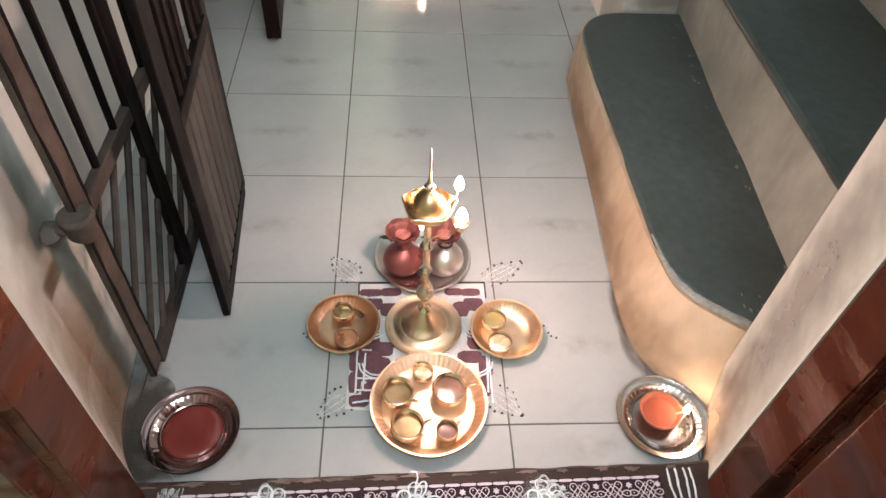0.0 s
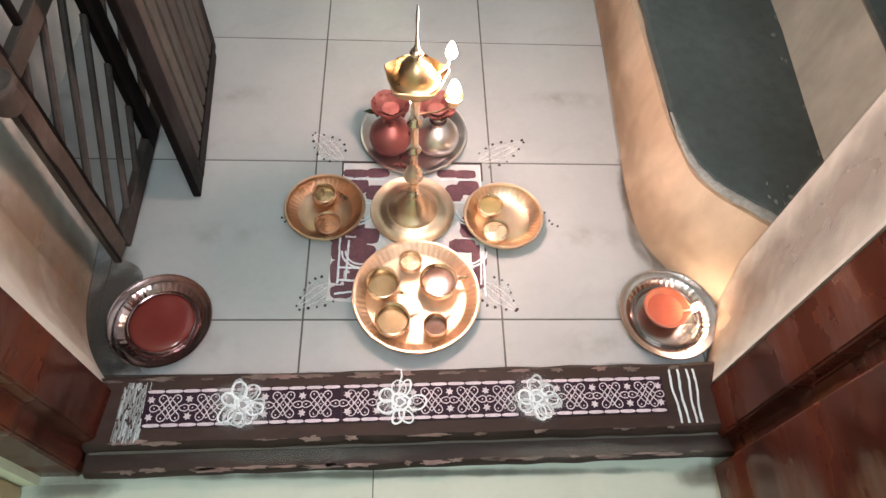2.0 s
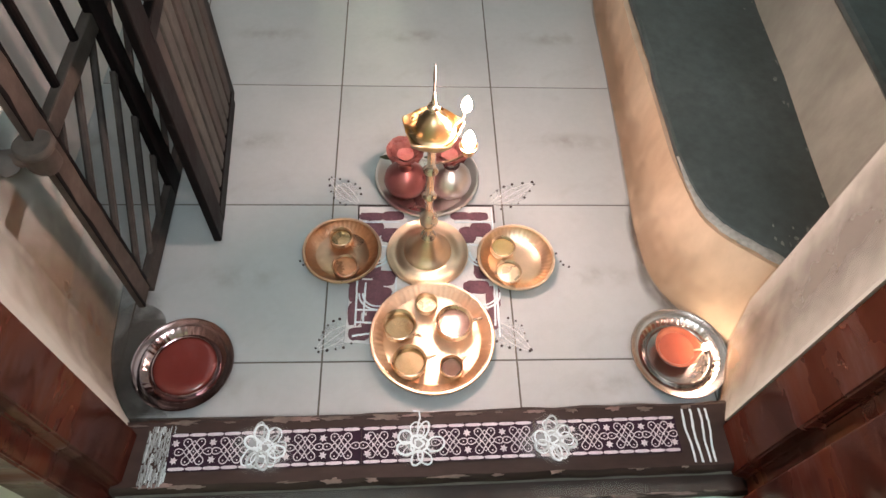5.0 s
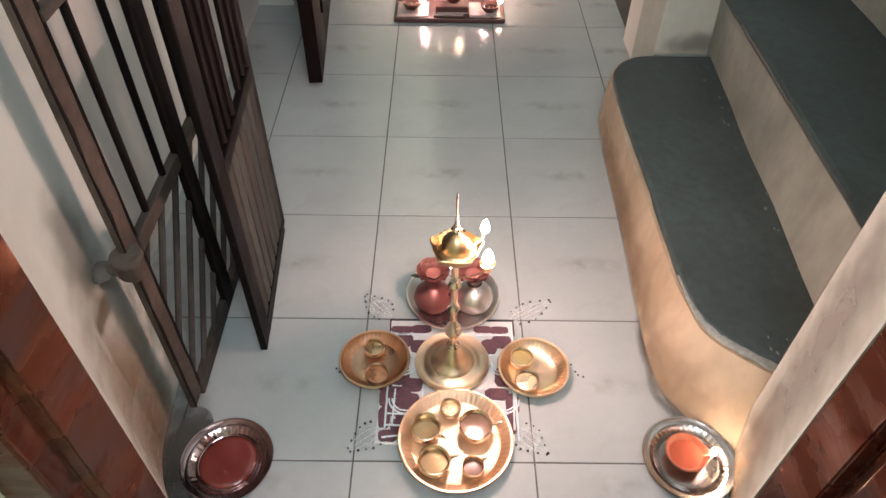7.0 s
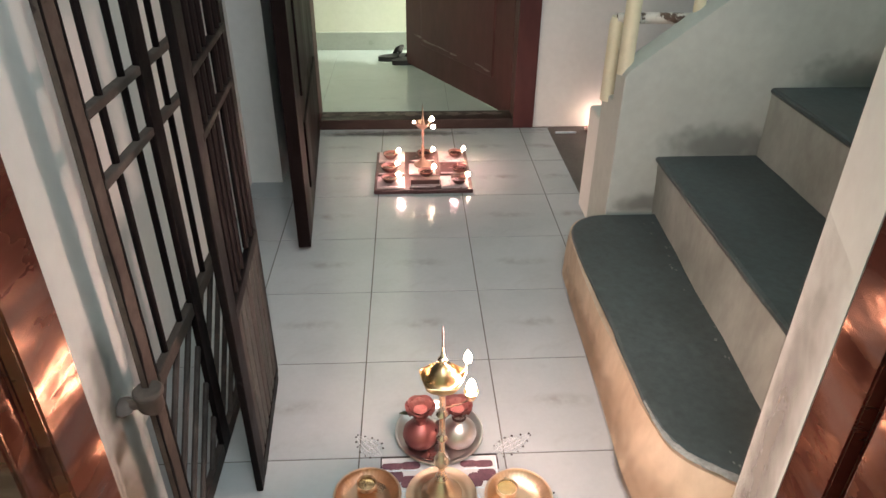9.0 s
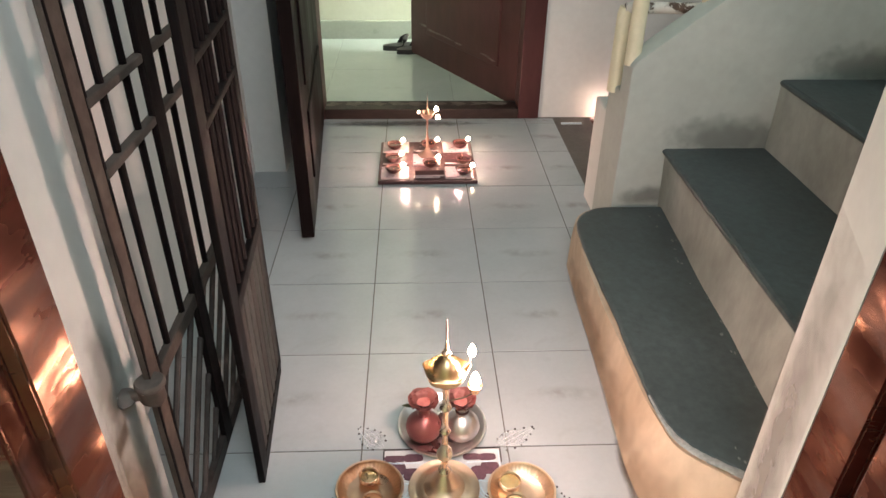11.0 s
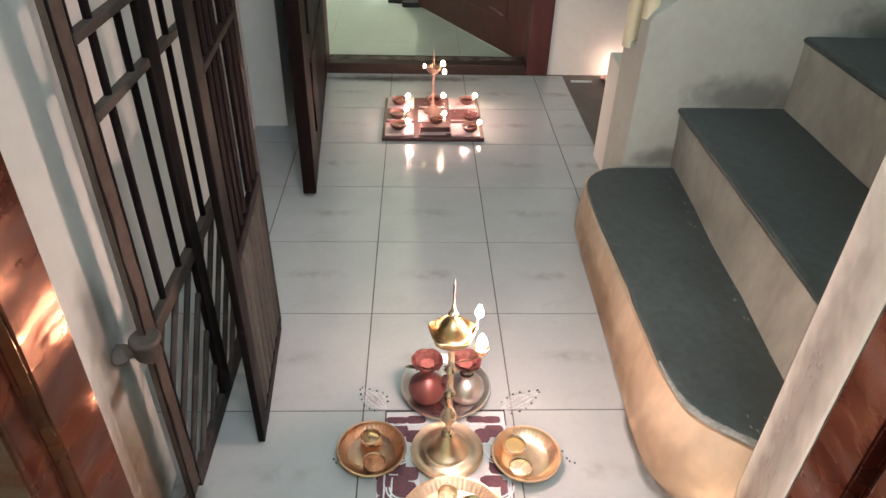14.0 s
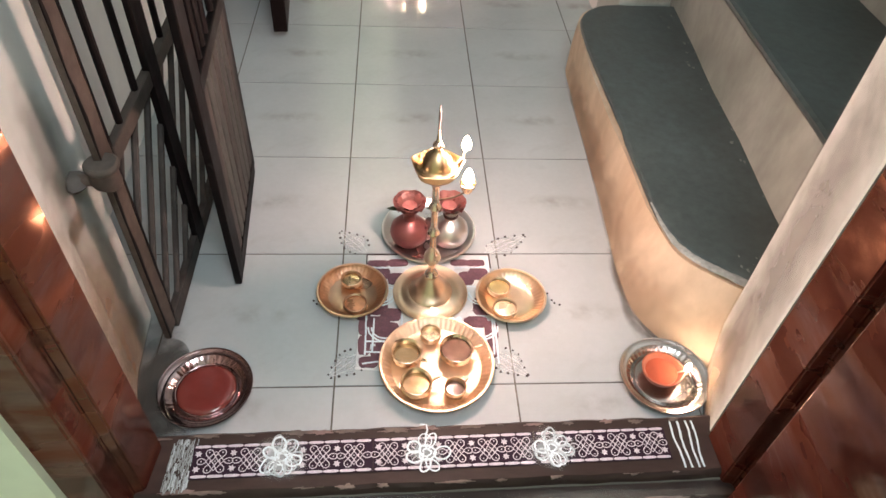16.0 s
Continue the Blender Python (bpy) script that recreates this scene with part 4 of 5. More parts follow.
DRIP = part("drip_cup", lathebm([(0, 0.240), (0.0075, 0.241), (0.012, 0.250), (0.0135, 0.259), (0.012, 0.259), (0.009, 0.251), (0, 0.248)], 20, (0.0510, 0.008, 0.006)), BRASS, LAMP)
part("drip_arm", tubebm([(0.006, 0.0, 0.236), (0.03, 0.004, 0.238), (0.0510, 0.008, 0.247)], 0.0015), DARKBRASS, LAMP)
flame(DRIP, (0.0510, 0.008, 0.262), 0.033, 0.0092)

# steel plate with two small vases and roses
dish("steel_plate", (0.1670, 0.3550, Z), 0.094, 0.013, SILVER, "round stainless steel plate under two vases", 0, depth=0.82)
VPROF = [(0, 0), (0.020, 0), (0.025, 0.004), (0.0345, 0.016), (0.0375, 0.029), (0.0345, 0.043), (0.024, 0.055), (0.0125, 0.063), (0.0110, 0.070), (0.0125, 0.078), (0.0185, 0.087), (0.0195, 0.090), (0.017, 0.089), (0.010, 0.078), (0, 0.074)]


def rose(name, at, r, label):
    ob = thing(name, at, label, "flower", "roses on the vases")
    rng_ = random.Random(name + str(round(at[0], 2)))
    for ring, (count, rad, hgt, lean) in enumerate(((6, 1.00, 0.030, 0.42), (5, 0.84, 0.027, 0.22))):
        for k in range(count):
            a0 = 2 * math.pi * (k + ring * 0.37) / count
            bm = bmesh.new()
            grid = []
            for i in range(5):
                v = i / 4
                row = []
                for j in range(6):
                    u = j / 5 - 0.5
                    a = a0 + u * (2 * math.pi / count) * 1.45 * (0.55 + 0.6 * math.sin(v * math.pi * 0.62))
                    q = r * rad * (0.30 + 0.70 * v ** 0.7) * (1 + lean * v * v)
                    z = hgt * v * (1 - 0.30 * (2 * u) ** 2 * v) - lean * 0.012 * v ** 3 + rng_.uniform(-0.0006, 0.0006)
                    row.append(bm.verts.new((q * math.cos(a), q * math.sin(a), z)))
                grid.append(row)
            for p, q in zip(grid, grid[1:]):
                for j in range(5):
                    bm.faces.new((p[j], p[j + 1], q[j + 1], q[j]))
            bmesh.ops.solidify(bm, geom=bm.faces[:], thickness=0.0009)
            part("petal", bm, ROSE, ob)
    part("heart", wobble(lathebm([(0, 0.010), (r * 0.30, 0.0105), (r * 0.62, 0.013), (r * 0.60, 0.006), (0, 0.004)], 20), 0.0012, 90), ROSE, ob)
    bm = bmesh.new()
    pts = [(0, 0), (0.008, 0.006), (0.018, 0.005), (0.028, 0), (0.018, -0.005), (0.008, -0.006)]
    prism(bm, [(-r * 0.7 - x, y) for x, y in pts], 0.004, 0.005)
    part("leaf", bm, LEAF, ob)
    return ob


VASE1 = thing("vase", (0.1275, 0.330, TOPZ), "round dull red copper vase holding a rose", "vase", "vases on the steel plate")
part("body", lathebm(VPROF, 44), COPPER, VASE1)
VASE2 = thing("vase", (0.2065, 0.330, TOPZ), "round silvery steel vase holding a rose", "vase", "vases on the steel plate")
part("body", lathebm(VPROF, 44), SILVER, VASE2)
part("ring", lathebm([(0.0118, 0.070), (0.0145, 0.071), (0.0145, 0.075), (0.0118, 0.076)], 24), DARKCLAY, VASE2, "dark ring at the neck")
rose("rose", (0.1275, 0.332, TOPZ + 0.082), 0.0225, "open cup shaped pink red rose")
rose("rose", (0.2025, 0.332, TOPZ + 0.082), 0.0225, "open cup shaped pink red rose")
BUD = thing("rose_bud", (0.166, 0.340, TOPZ), "dark red bud lying between the vases", "flower")
part("bud", wobble(lathebm([(0, 0), (0.012, 0.004), (0.017, 0.018), (0.014, 0.036), (0.007, 0.048), (0, 0.05)], 16), 0.003, 70), DARKCLAY, BUD)

# steel plates at the sill


def sill_plate(at, r, material, label, deep=1.0):
    """A steel plate: flat floor, raised ring, short flutes on the slope, a smooth flange and a rolled rim."""
    ob = thing("steel_plate", at, label, "plate", "plates by the sill")
    flutes = 38
    part("base", lathebm([(0, 0), (r * 0.66, 0), (r * 0.67, 0.0015), (r * 0.62, 0.0022), (0, 0.002)], 64), material, ob)
    part("ridge", lathebm([(r * 0.615, 0.002), (r * 0.63, 0.0062), (r * 0.645, 0.0068), (r * 0.66, 0.0060), (r * 0.675, 0.002)], 64), material, ob)
    part("fluted_slope", lathebm([(r * 0.665, 0.001), (r * 0.72, 0.0046), (r * 0.79, 0.0096), (r * 0.845, 0.0118), (r * 0.84, 0.0128), (r * 0.785, 0.0108), (r * 0.715, 0.0058), (r * 0.665, 0.0024)], flutes * 6, (0, 0, 0),
                                 lambda i, a: 1 + (0.016 * deep * math.cos(flutes * a) if i in (2, 5) else 0.008 * deep * math.cos(flutes * a) if i in (1, 6) else 0)), material, ob)
    part("flange", lathebm([(r * 0.835, 0.0116), (r * 0.92, 0.0128), (r * 0.975, 0.0150), (r * 0.97, 0.0162), (r * 0.915, 0.0140), (r * 0.835, 0.0127)], 72), material, ob)
    part("rim", lathebm([(r * 0.965, 0.0150), (r * 0.985, 0.0148), (r, 0.0162), (r * 0.99, 0.0178), (r * 0.965, 0.0172), (r * 0.965, 0.0150)], 72), material, ob)
    return ob


PL = sill_plate((-0.2020, -0.0075, Z), 0.0745, REDSTEEL, "stainless steel plate filled with red water", 0.45)
part("liquid", lathebm([(0, 0.0090), (0.030, 0.0088), (0.038, 0.0082), (0.0430, 0.0070), (0.0458, 0.0052), (0.0468, 0.003), (0, 0.003)], 64), REDWATER, PL, "still red turmeric water")
sill_plate((0.5515, 0.0020, Z), 0.0760, STEEL, "stainless steel fluted plate under a clay lamp", 0.6)


def diya(at, r, h, heading, material, label, group="", lit=True, fh=0.020, fr=0.0045):
    """A small clay bowl lamp, pinched to a lip where its wick burns."""
    ob = thing("clay_lamp", at, label, "oil lamp", group)
    a0 = radians(heading)

    def pinch(i, a):
        d = math.atan2(math.sin(a - a0), math.cos(a - a0))
        return 1 + (0.20 * math.exp(-(d / 0.28) ** 2) if 2 <= i <= 6 else 0)
    bowl = part("bowl", lathebm([(0, 0), (r * 0.58, 0), (r * 0.84, h * 0.45), (r * 0.98, h * 0.88), (r, h), (r * 0.93, h * 1.01), (r * 0.86, h * 0.80), (r * 0.62, h * 0.42), (0, h * 0.34)], 48, ripple=pinch), material, ob)
    part("oil", lathebm([(0, h * 0.66), (r * 0.80, h * 0.66), (r * 0.72, h * 0.5), (0, h * 0.5)], 32), DARKOIL if material is not CLAY else CLAYOIL, bowl, "oil in the lamp")
    c, s = math.cos(a0), math.sin(a0)
    part("wick", tubebm([(c * r * 0.78, s * r * 0.78, h * 0.72), (c * r * 1.02, s * r * 1.02, h * 0.98), (c * r * 1.14, s * r * 1.14, h * 1.15)], r * 0.045), WICK, bowl)
    if lit:
        flame(bowl, (c * r * 1.14, s * r * 1.14, h * 1.05), fh, fr)
    return ob


DARKOIL = mat("oil_over_dark_clay", (0.050, 0.020, 0.016), (0.085, 0.032, 0.026), 0.12, scale=14, fine=40, bump=0.03, vary=0.08, spread=0.05)
CLAYOIL = mat("oil_over_clay", (0.36, 0.085, 0.045), (0.44, 0.12, 0.065), 0.15, scale=14, fine=40, bump=0.03, vary=0.08, spread=0.05)
diya((0.5465, 0.0070, TOPZ), 0.0345, 0.024, -8, CLAY, "orange red clay lamp burning on a steel plate", fh=0.022, fr=0.0050)
diya((0.905, 2.100, 0.0005), 0.030, 0.018, 20, DARKCLAY, "small clay lamp burning on the cement floor", fh=0.02, fr=0.006)
STRIP = thing("white_strip", (0.795, 2.090, 0.0), "short white strip lying on the cement floor", "strip")
part("strip", boxbm((-0.045, -0.006, -0.001), (0.045, 0.006, 0.006), 0.002), POWDER, STRIP)

# far board with its lamps
BRD = thing("decorated_board", (0.162, 1.690, 0.0), "maroon patterned low board carrying small clay lamps", "board")
part("slab", boxbm((-0.178, -0.176, 0.001), (0.178, 0.176, 0.016), 0.003), BOARD, BRD)
for i in range(3):
    for j in range(3):
        part("white_square", boxbm((-0.168 + i * 0.116, -0.166 + j * 0.116, 0.0165), (-0.068 + i * 0.116, -0.066 + j * 0.116, 0.0195), 0.001), WHITETILE if (i + j) % 2 == 0 else BOARD, BRD)
        part("border_strip", boxbm((-0.164 + i * 0.116, -0.162 + j * 0.116, 0.0195), (-0.072 + i * 0.116, -0.152 + j * 0.116, 0.0215), 0.0006), WHITETILE, BRD)
TB = 0.0198
for i, (x, y, hd, lit) in enumerate(((0.045, 1.775, 20, True), (0.178, 1.785, 10, True), (0.300, 1.785, 20, True), (0.040, 1.655, 10, True), (0.305, 1.640, 100, False), (0.045, 1.560, 0, True), (0.298, 1.545, 15, True), (0.180, 1.610, 30, True))):
    diya((x - 0.006, y + 0.022, TB), 0.030, 0.020, hd, DARKCLAY, "small dark red clay lamp burning on the board" if lit else "small dark clay lamp, unlit, on the board", "clay lamps on the board", lit, 0.017, 0.0085)
BX = thing("dark_box", (0.169, 1.557, TB), "small dark oblong box on the board", "box")
part("body", boxbm((-0.052, -0.014, 0), (0.052, 0.014, 0.022), 0.003), DARKCLAY, BX)
part("lower_edge", boxbm((-0.053, -0.0165, 0), (0.053, -0.014, 0.005), 0.0008), WHITETILE, BX, "pale lower edge")

LAMP2 = thing("oil_lamp", (0.164, 1.727, TB), "slender brass oil lamp burning on the board", "oil lamp")
part("base", lathebm([(0, 0), (0.034, 0), (0.036, 0.004), (0.024, 0.009), (0.012, 0.020), (0.006, 0.032), (0, 0.033)], 32), DARKBRASS, LAMP2)
part("stem", lathebm([(0, 0.03), (0.006, 0.032), (0.0042, 0.056), (0.0075, 0.068), (0.0042, 0.080), (0.0035, 0.120), (0.006, 0.128), (0.0035, 0.140), (0.008, 0.148), (0, 0.150)], 24), DARKBRASS, LAMP2)
BOWL2 = part("oil_bowl", lathebm([(0, 0.146), (0.014, 0.148), (0.024, 0.160), (0.027, 0.172), (0.025, 0.172), (0.018, 0.160), (0, 0.156)], 40, ripple=lambda i, a: 1 + (0.3 * beak(a) if i in (3, 4) else 0)), DARKBRASS, LAMP2)
part("finial", lathebm([(0, 0.152), (0.010, 0.158), (0.005, 0.178), (0.003, 0.20), (0.002, 0.225), (0, 0.250)], 18), DARKBRASS, LAMP2)
flame(BOWL2, (0.034, 0.008, 0.172), 0.020, 0.0088)
flame(BOWL2, (0.038, -0.016, 0.152), 0.018, 0.0080)
flame(BOWL2, (-0.032, -0.006, 0.170), 0.012, 0.004)

# black sandal beside the far door leaf
def sandal(at, turn):
    ob = thing("sandal", at, "black rubber strap sandal lying in the far room", "sandal", "pair of sandals")
    ob.rotation_euler = (0, 0, radians(turn))
    sole = [(0.115 * math.cos(a) * (1 + 0.10 * math.cos(a)), 0.043 * math.sin(a) * (1 + 0.12 * math.cos(a))) for a in [2 * math.pi * k / 28 for k in range(28)]]
    part("sole", wobble(prismbm(sole, 0.0, 0.026), 0.002, 20), BLACKSHOE, ob)
    part("strap", tubebm([(0.0, -0.045, 0.018), (0.015, -0.040, 0.058), (0.035, 0.0, 0.078), (0.015, 0.040, 0.058), (0.0, 0.045, 0.018)], 0.015, 10, squash=0.45), BLACKSHOE, ob)
    return ob


sandal((0.045, 3.255, 0.0), 12)
sandal((0.120, 3.190, 0.0), 20)

# ---- drawn patterns ----


def ribbon(bm, pts, w, z, closed=False, thick=0.0006):
    """A flat painted line along points of the floor."""
    m = len(pts)
    left, right = [], []
    for i in range(m):
        a = Vector(pts[(i - 1) % m]) if closed or i else Vector(pts[i])
        b = Vector(pts[(i + 1) % m]) if closed or i < m - 1 else Vector(pts[i])
        d = (b - a).normalized()
        nrm = Vector((-d.y, d.x)) * w / 2
        p = Vector(pts[i])
        left.append(bm.verts.new((p.x + nrm.x, p.y + nrm.y, z)))
        right.append(bm.verts.new((p.x - nrm.x, p.y - nrm.y, z)))
    rng_ = range(m) if closed else range(m - 1)
    for i in rng_:
        j = (i + 1) % m
        bm.faces.new((left[i], left[j], right[j], right[i]))
    return bm


STRIPZ = 0.0356
S = STRIPZ + 0.0006
KY = -0.1385
SKEW = (1.25, 0.16, -0.1385)


def motif(sheet, cx):
    """An endless knot: two crossed loops with bulbous ends, a diamond through them, dots in the cells and an eye at each side."""
    bm = bmesh.new()
    half = []
    for k in range(15):
        u = -0.0150 + 0.0300 * k / 14
        half.append((u, 0.0038 + 0.0016 * (abs(u) / 0.0150) ** 2))
    for k in range(1, 12):
        a = math.pi / 2 - math.pi * k / 12
        half.append((0.0150 + 0.0058 * math.cos(a), 0.0054 * math.sin(a)))
    loop = half[:15] + half[15:] + [(-u, -v) for u, v in half[:15]] + [(-u, -v) for u, v in half[15:]]
    for q, s in enumerate((1, -1)):
        ribbon(bm, [(cx + u * 0.585 - v * 0.811, KY + (u * 0.811 + v * 0.585) * s) for u, v in loop], 0.0014, S + 0.0003 * q, True)
    ribbon(bm, [(cx + dx, KY + dy) for dx, dy in ((0.0128, 0), (0.0065, 0.0076), (0, 0.0148), (-0.0065, 0.0076), (-0.0128, 0), (-0.0065, -0.0076), (0, -0.0148), (0.0065, -0.0076))], 0.0014, S + 0.0006, True)
    for s in (-1, 1):
        ribbon(bm, [(cx + s * (0.0188 + 0.0062 * math.cos(a)), KY + 0.0044 * math.sin(a) * (1 + 0.25 * math.cos(a))) for a in [2 * math.pi * k / 20 for k in range(20)]], 0.0014, S, True)
    for dx, dy in ((0, 0), (0.0094, 0.0136), (-0.0094, 0.0136), (0.0094, -0.0136), (-0.0094, -0.0136), (0.0196, 0), (-0.0196, 0), (0, 0.0082), (0, -0.0082), (0.0068, 0), (-0.0068, 0)):
        bm.faces.new([bm.verts.new((cx + dx + 0.0011 * math.cos(a), KY + dy + 0.0011 * math.sin(a), S)) for a in [2 * math.pi * k / 8 for k in range(8)]])
    return part("knot", bm, PRINT, sheet, flat=True)


def star(sheet, cx, cy, r=0.0056):
    bm = bmesh.new()
    bm.faces.new([bm.verts.new((cx + (r if k % 2 == 0 else r * 0.56) * math.cos(math.pi * k / 6 + 0.26), cy + (r if k % 2 == 0 else r * 0.56) * math.sin(math.pi * k / 6 + 0.26), S)) for k in range(12)])
    return part("star", bm, PRINT, sheet, flat=True)


def dash(sheet, x, y, half):
    bm = bmesh.new()
    pts = [(x + half * math.copysign(abs(math.cos(a)) ** 0.55, math.cos(a)), y + 0.0023 * math.copysign(abs(math.sin(a)) ** 0.8, math.sin(a))) for a in [2 * math.pi * i / 18 for i in range(18)]]
    bm.faces.new([bm.verts.new((px, py, S)) for px, py in pts])
    return part("dash", bm, PRINT, sheet, flat=True)


KNOT0, PITCH = -0.1590, 0.0497
for first, last, x0, x1 in ((0, 5, -0.1905, 0.0655), (5, 10, 0.0695, 0.3065), (10, 14, 0.3135, 0.5120)):
    sheet = turned(thing("printed_border_sticker", (0, 0, 0), "maroon vinyl strip printed with white knot patterns", "sticker", "stickers on the threshold"), *SKEW)
    part("vinyl", boxbm((x0 - 0.0015, KY - 0.0262, STRIPZ - 0.0012), (x1 + 0.0015, KY + 0.0262, STRIPZ + 0.0002)), STICKER, sheet, flat=True)
    for k in range(first, last):
        motif(sheet, KNOT0 + k * PITCH)
    for k in range(first, last + (1 if last == 14 else 0)):
        for dy in (-0.0118, 0.0118):
            star(sheet, max(x0 + 0.006, min(x1 - 0.006, KNOT0 + (k - 0.5) * PITCH)), KY + dy)
    count = round((x1 - x0) / 0.0232)
    for k in range(count):
        for y in (KY - 0.0230, KY + 0.0230):
            dash(sheet, x0 + (x1 - x0) * (k + 0.5) / count, y, (x1 - x0) / count * 0.485)


def powder_line(bm, pts, r, z, closed=False, seed=0):
    jit = [(p[0] + noise.noise(Vector((p[0] * 300, p[1] * 300, seed))) * 0.0009, p[1] + noise.noise(Vector((p[1] * 300, p[0] * 300, seed + 9))) * 0.0009, z) for p in pts]
    rs = [r * (0.75 + 0.5 * abs(noise.noise(Vector((p[0] * 220, p[1] * 220, seed + 3))))) for p in jit]
    tube(bm, jit, rs, 6, closed, 0.35)


def powder_flower(cx, CY, label, seed, stalk=False, small=1.0, reps=3, dust=0.0):
    ob = turned(thing("powder_flower", (0, 0, 0), label, "rangoli", "white powder flowers on the sill"), *SKEW)
    if dust:
        bm = bmesh.new()
        bmesh.ops.create_grid(bm, x_segments=1, y_segments=1, size=0.5, matrix=pose(cx - 0.004, CY, S + 0.0009) @ Matrix.Diagonal((0.085 * dust, 0.066 * dust, 1, 1)))
        part("dust", bm, POWDERDUST, ob, "spilt white powder", flat=True)
    rng_ = random.Random(seed)
    for k in range(7):
        a = 2 * math.pi * (k + rng_.uniform(-0.3, 0.3)) / 7
        d = 0.0190 * small * rng_.uniform(0.85, 1.1)
        bx, by = cx + d * math.cos(a), CY + d * math.sin(a)
        for rep in range(reps):
            q1, q2, tilt = 0.0112 * small * rng_.uniform(0.8, 1.2), 0.0080 * small * rng_.uniform(0.75, 1.2), a + rng_.uniform(-0.7, 0.7)
            ox, oy = rng_.uniform(-0.0030, 0.0030), rng_.uniform(-0.0030, 0.0030)
            bm = bmesh.new()
            powder_line(bm, [(bx + ox + q1 * math.cos(t) * math.cos(tilt) - q2 * math.sin(t) * math.sin(tilt), by + oy + q1 * math.cos(t) * math.sin(tilt) + q2 * math.sin(t) * math.cos(tilt)) for t in [2 * math.pi * i / 18 for i in range(18)]],
                        rng_.uniform(0.0009, 0.0021), S + 0.0012, True, seed + k)
            part("petal", bm, POWDER if rep == 0 else LOOSEPOWDER, ob)
    for q in (0.006, 0.012):
        bm = bmesh.new()
        powder_line(bm, [(cx + q * math.cos(t) * (1 + 0.2 * math.cos(3 * t)), CY + q * math.sin(t)) for t in [2 * math.pi * i / 22 for i in range(22)]], 0.0018, S + 0.001, True, seed + 50)
        part("centre", bm, POWDER, ob)
    if stalk:
        bm = bmesh.new()
        powder_line(bm, [(cx - 0.007, CY + 0.047), (cx + 0.002, CY + 0.046), (cx + 0.003, CY + 0.036), (cx, CY + 0.028), (cx - 0.001, CY + 0.016)], 0.0016, S + 0.0006, False, seed)
        part("stalk", bm, POWDER, ob)
    return ob


powder_flower(-0.0640, -0.1375, "smudged white powder flower drawn on the sill", 3, small=1.05, reps=2, dust=1.25)
powder_flower(0.1460, -0.1395, "white powder flower with a curled stalk", 5, True, 1.05, 1, 1.0)
powder_flower(0.3340, -0.1400, "scribbled white powder flower on the sill", 8, small=1.02, reps=2, dust=1.2)

SMEAR = turned(thing("powder_smear", (0, 0, 0), "broad streaky white powder smear across the sill", "rangoli"), *SKEW)
rng = random.Random(11)
for k in range(18):
    x = -0.2270 + k * 0.00195
    y = -0.186 + rng.uniform(0.0, 0.012)
    while y < -0.108:
        run = min(rng.uniform(0.010, 0.040), -0.102 - y)
        bm = bmesh.new()
        powder_line(bm, [(x + (y + run * i / 7 + 0.186) * 0.075 + rng.uniform(-0.0005, 0.0005), y + run * i / 7) for i in range(8)], rng.uniform(0.0006, 0.0015), 0.0354, False, k)
        part("streak", bm, LOOSEPOWDER if k > 15 else (THINSTREAK, THINSTREAK, LOOSEPOWDER)[rng.randrange(3)], SMEAR)
        y += run + rng.uniform(0.001, 0.010)
LINES = turned(thing("powder_lines", (0, 0, 0), "four uneven white powder lines across the sill", "rangoli"), *SKEW)
for k, x in enumerate((0.5290, 0.5385, 0.5500, 0.5580)):
    bm = bmesh.new()
    powder_line(bm, [(x + 0.004 * math.sin(i * 0.6 + k) * 0.25 + i * 0.0002 * (k - 1), -0.180 + i * 0.0064) for i in range(13)], 0.0019, 0.0354, False, k + 30)
    part("line", bm, POWDER, LINES)

# square floor rangoli
RANG = thing("floor_rangoli", (0.0085, -0.002, 0), "square white and plum powder pattern on the tiles", "rangoli")
part("white_ground", prismbm([(0.024, 0.034), (0.100, 0.028), (0.262, 0.040), (0.276, 0.302), (0.036, 0.302)], 0.0003, 0.0009), FAINT, RANG, "thin white powder ground", flat=True)
part("edge_line", boxbm((0.036, 0.2975, 0.0009), (0.276, 0.3015, 0.0016)), BLACKDOT, RANG, "dark edge line", flat=True)
part("edge_line", boxbm((0.0355, 0.262, 0.0009), (0.0385, 0.2975, 0.0016)), BLACKDOT, RANG, "dark edge line", flat=True)
part("edge_line", boxbm((0.2735, 0.262, 0.0009), (0.2765, 0.2975, 0.0016)), BLACKDOT, RANG, "dark edge line", flat=True)
rng = random.Random(21)
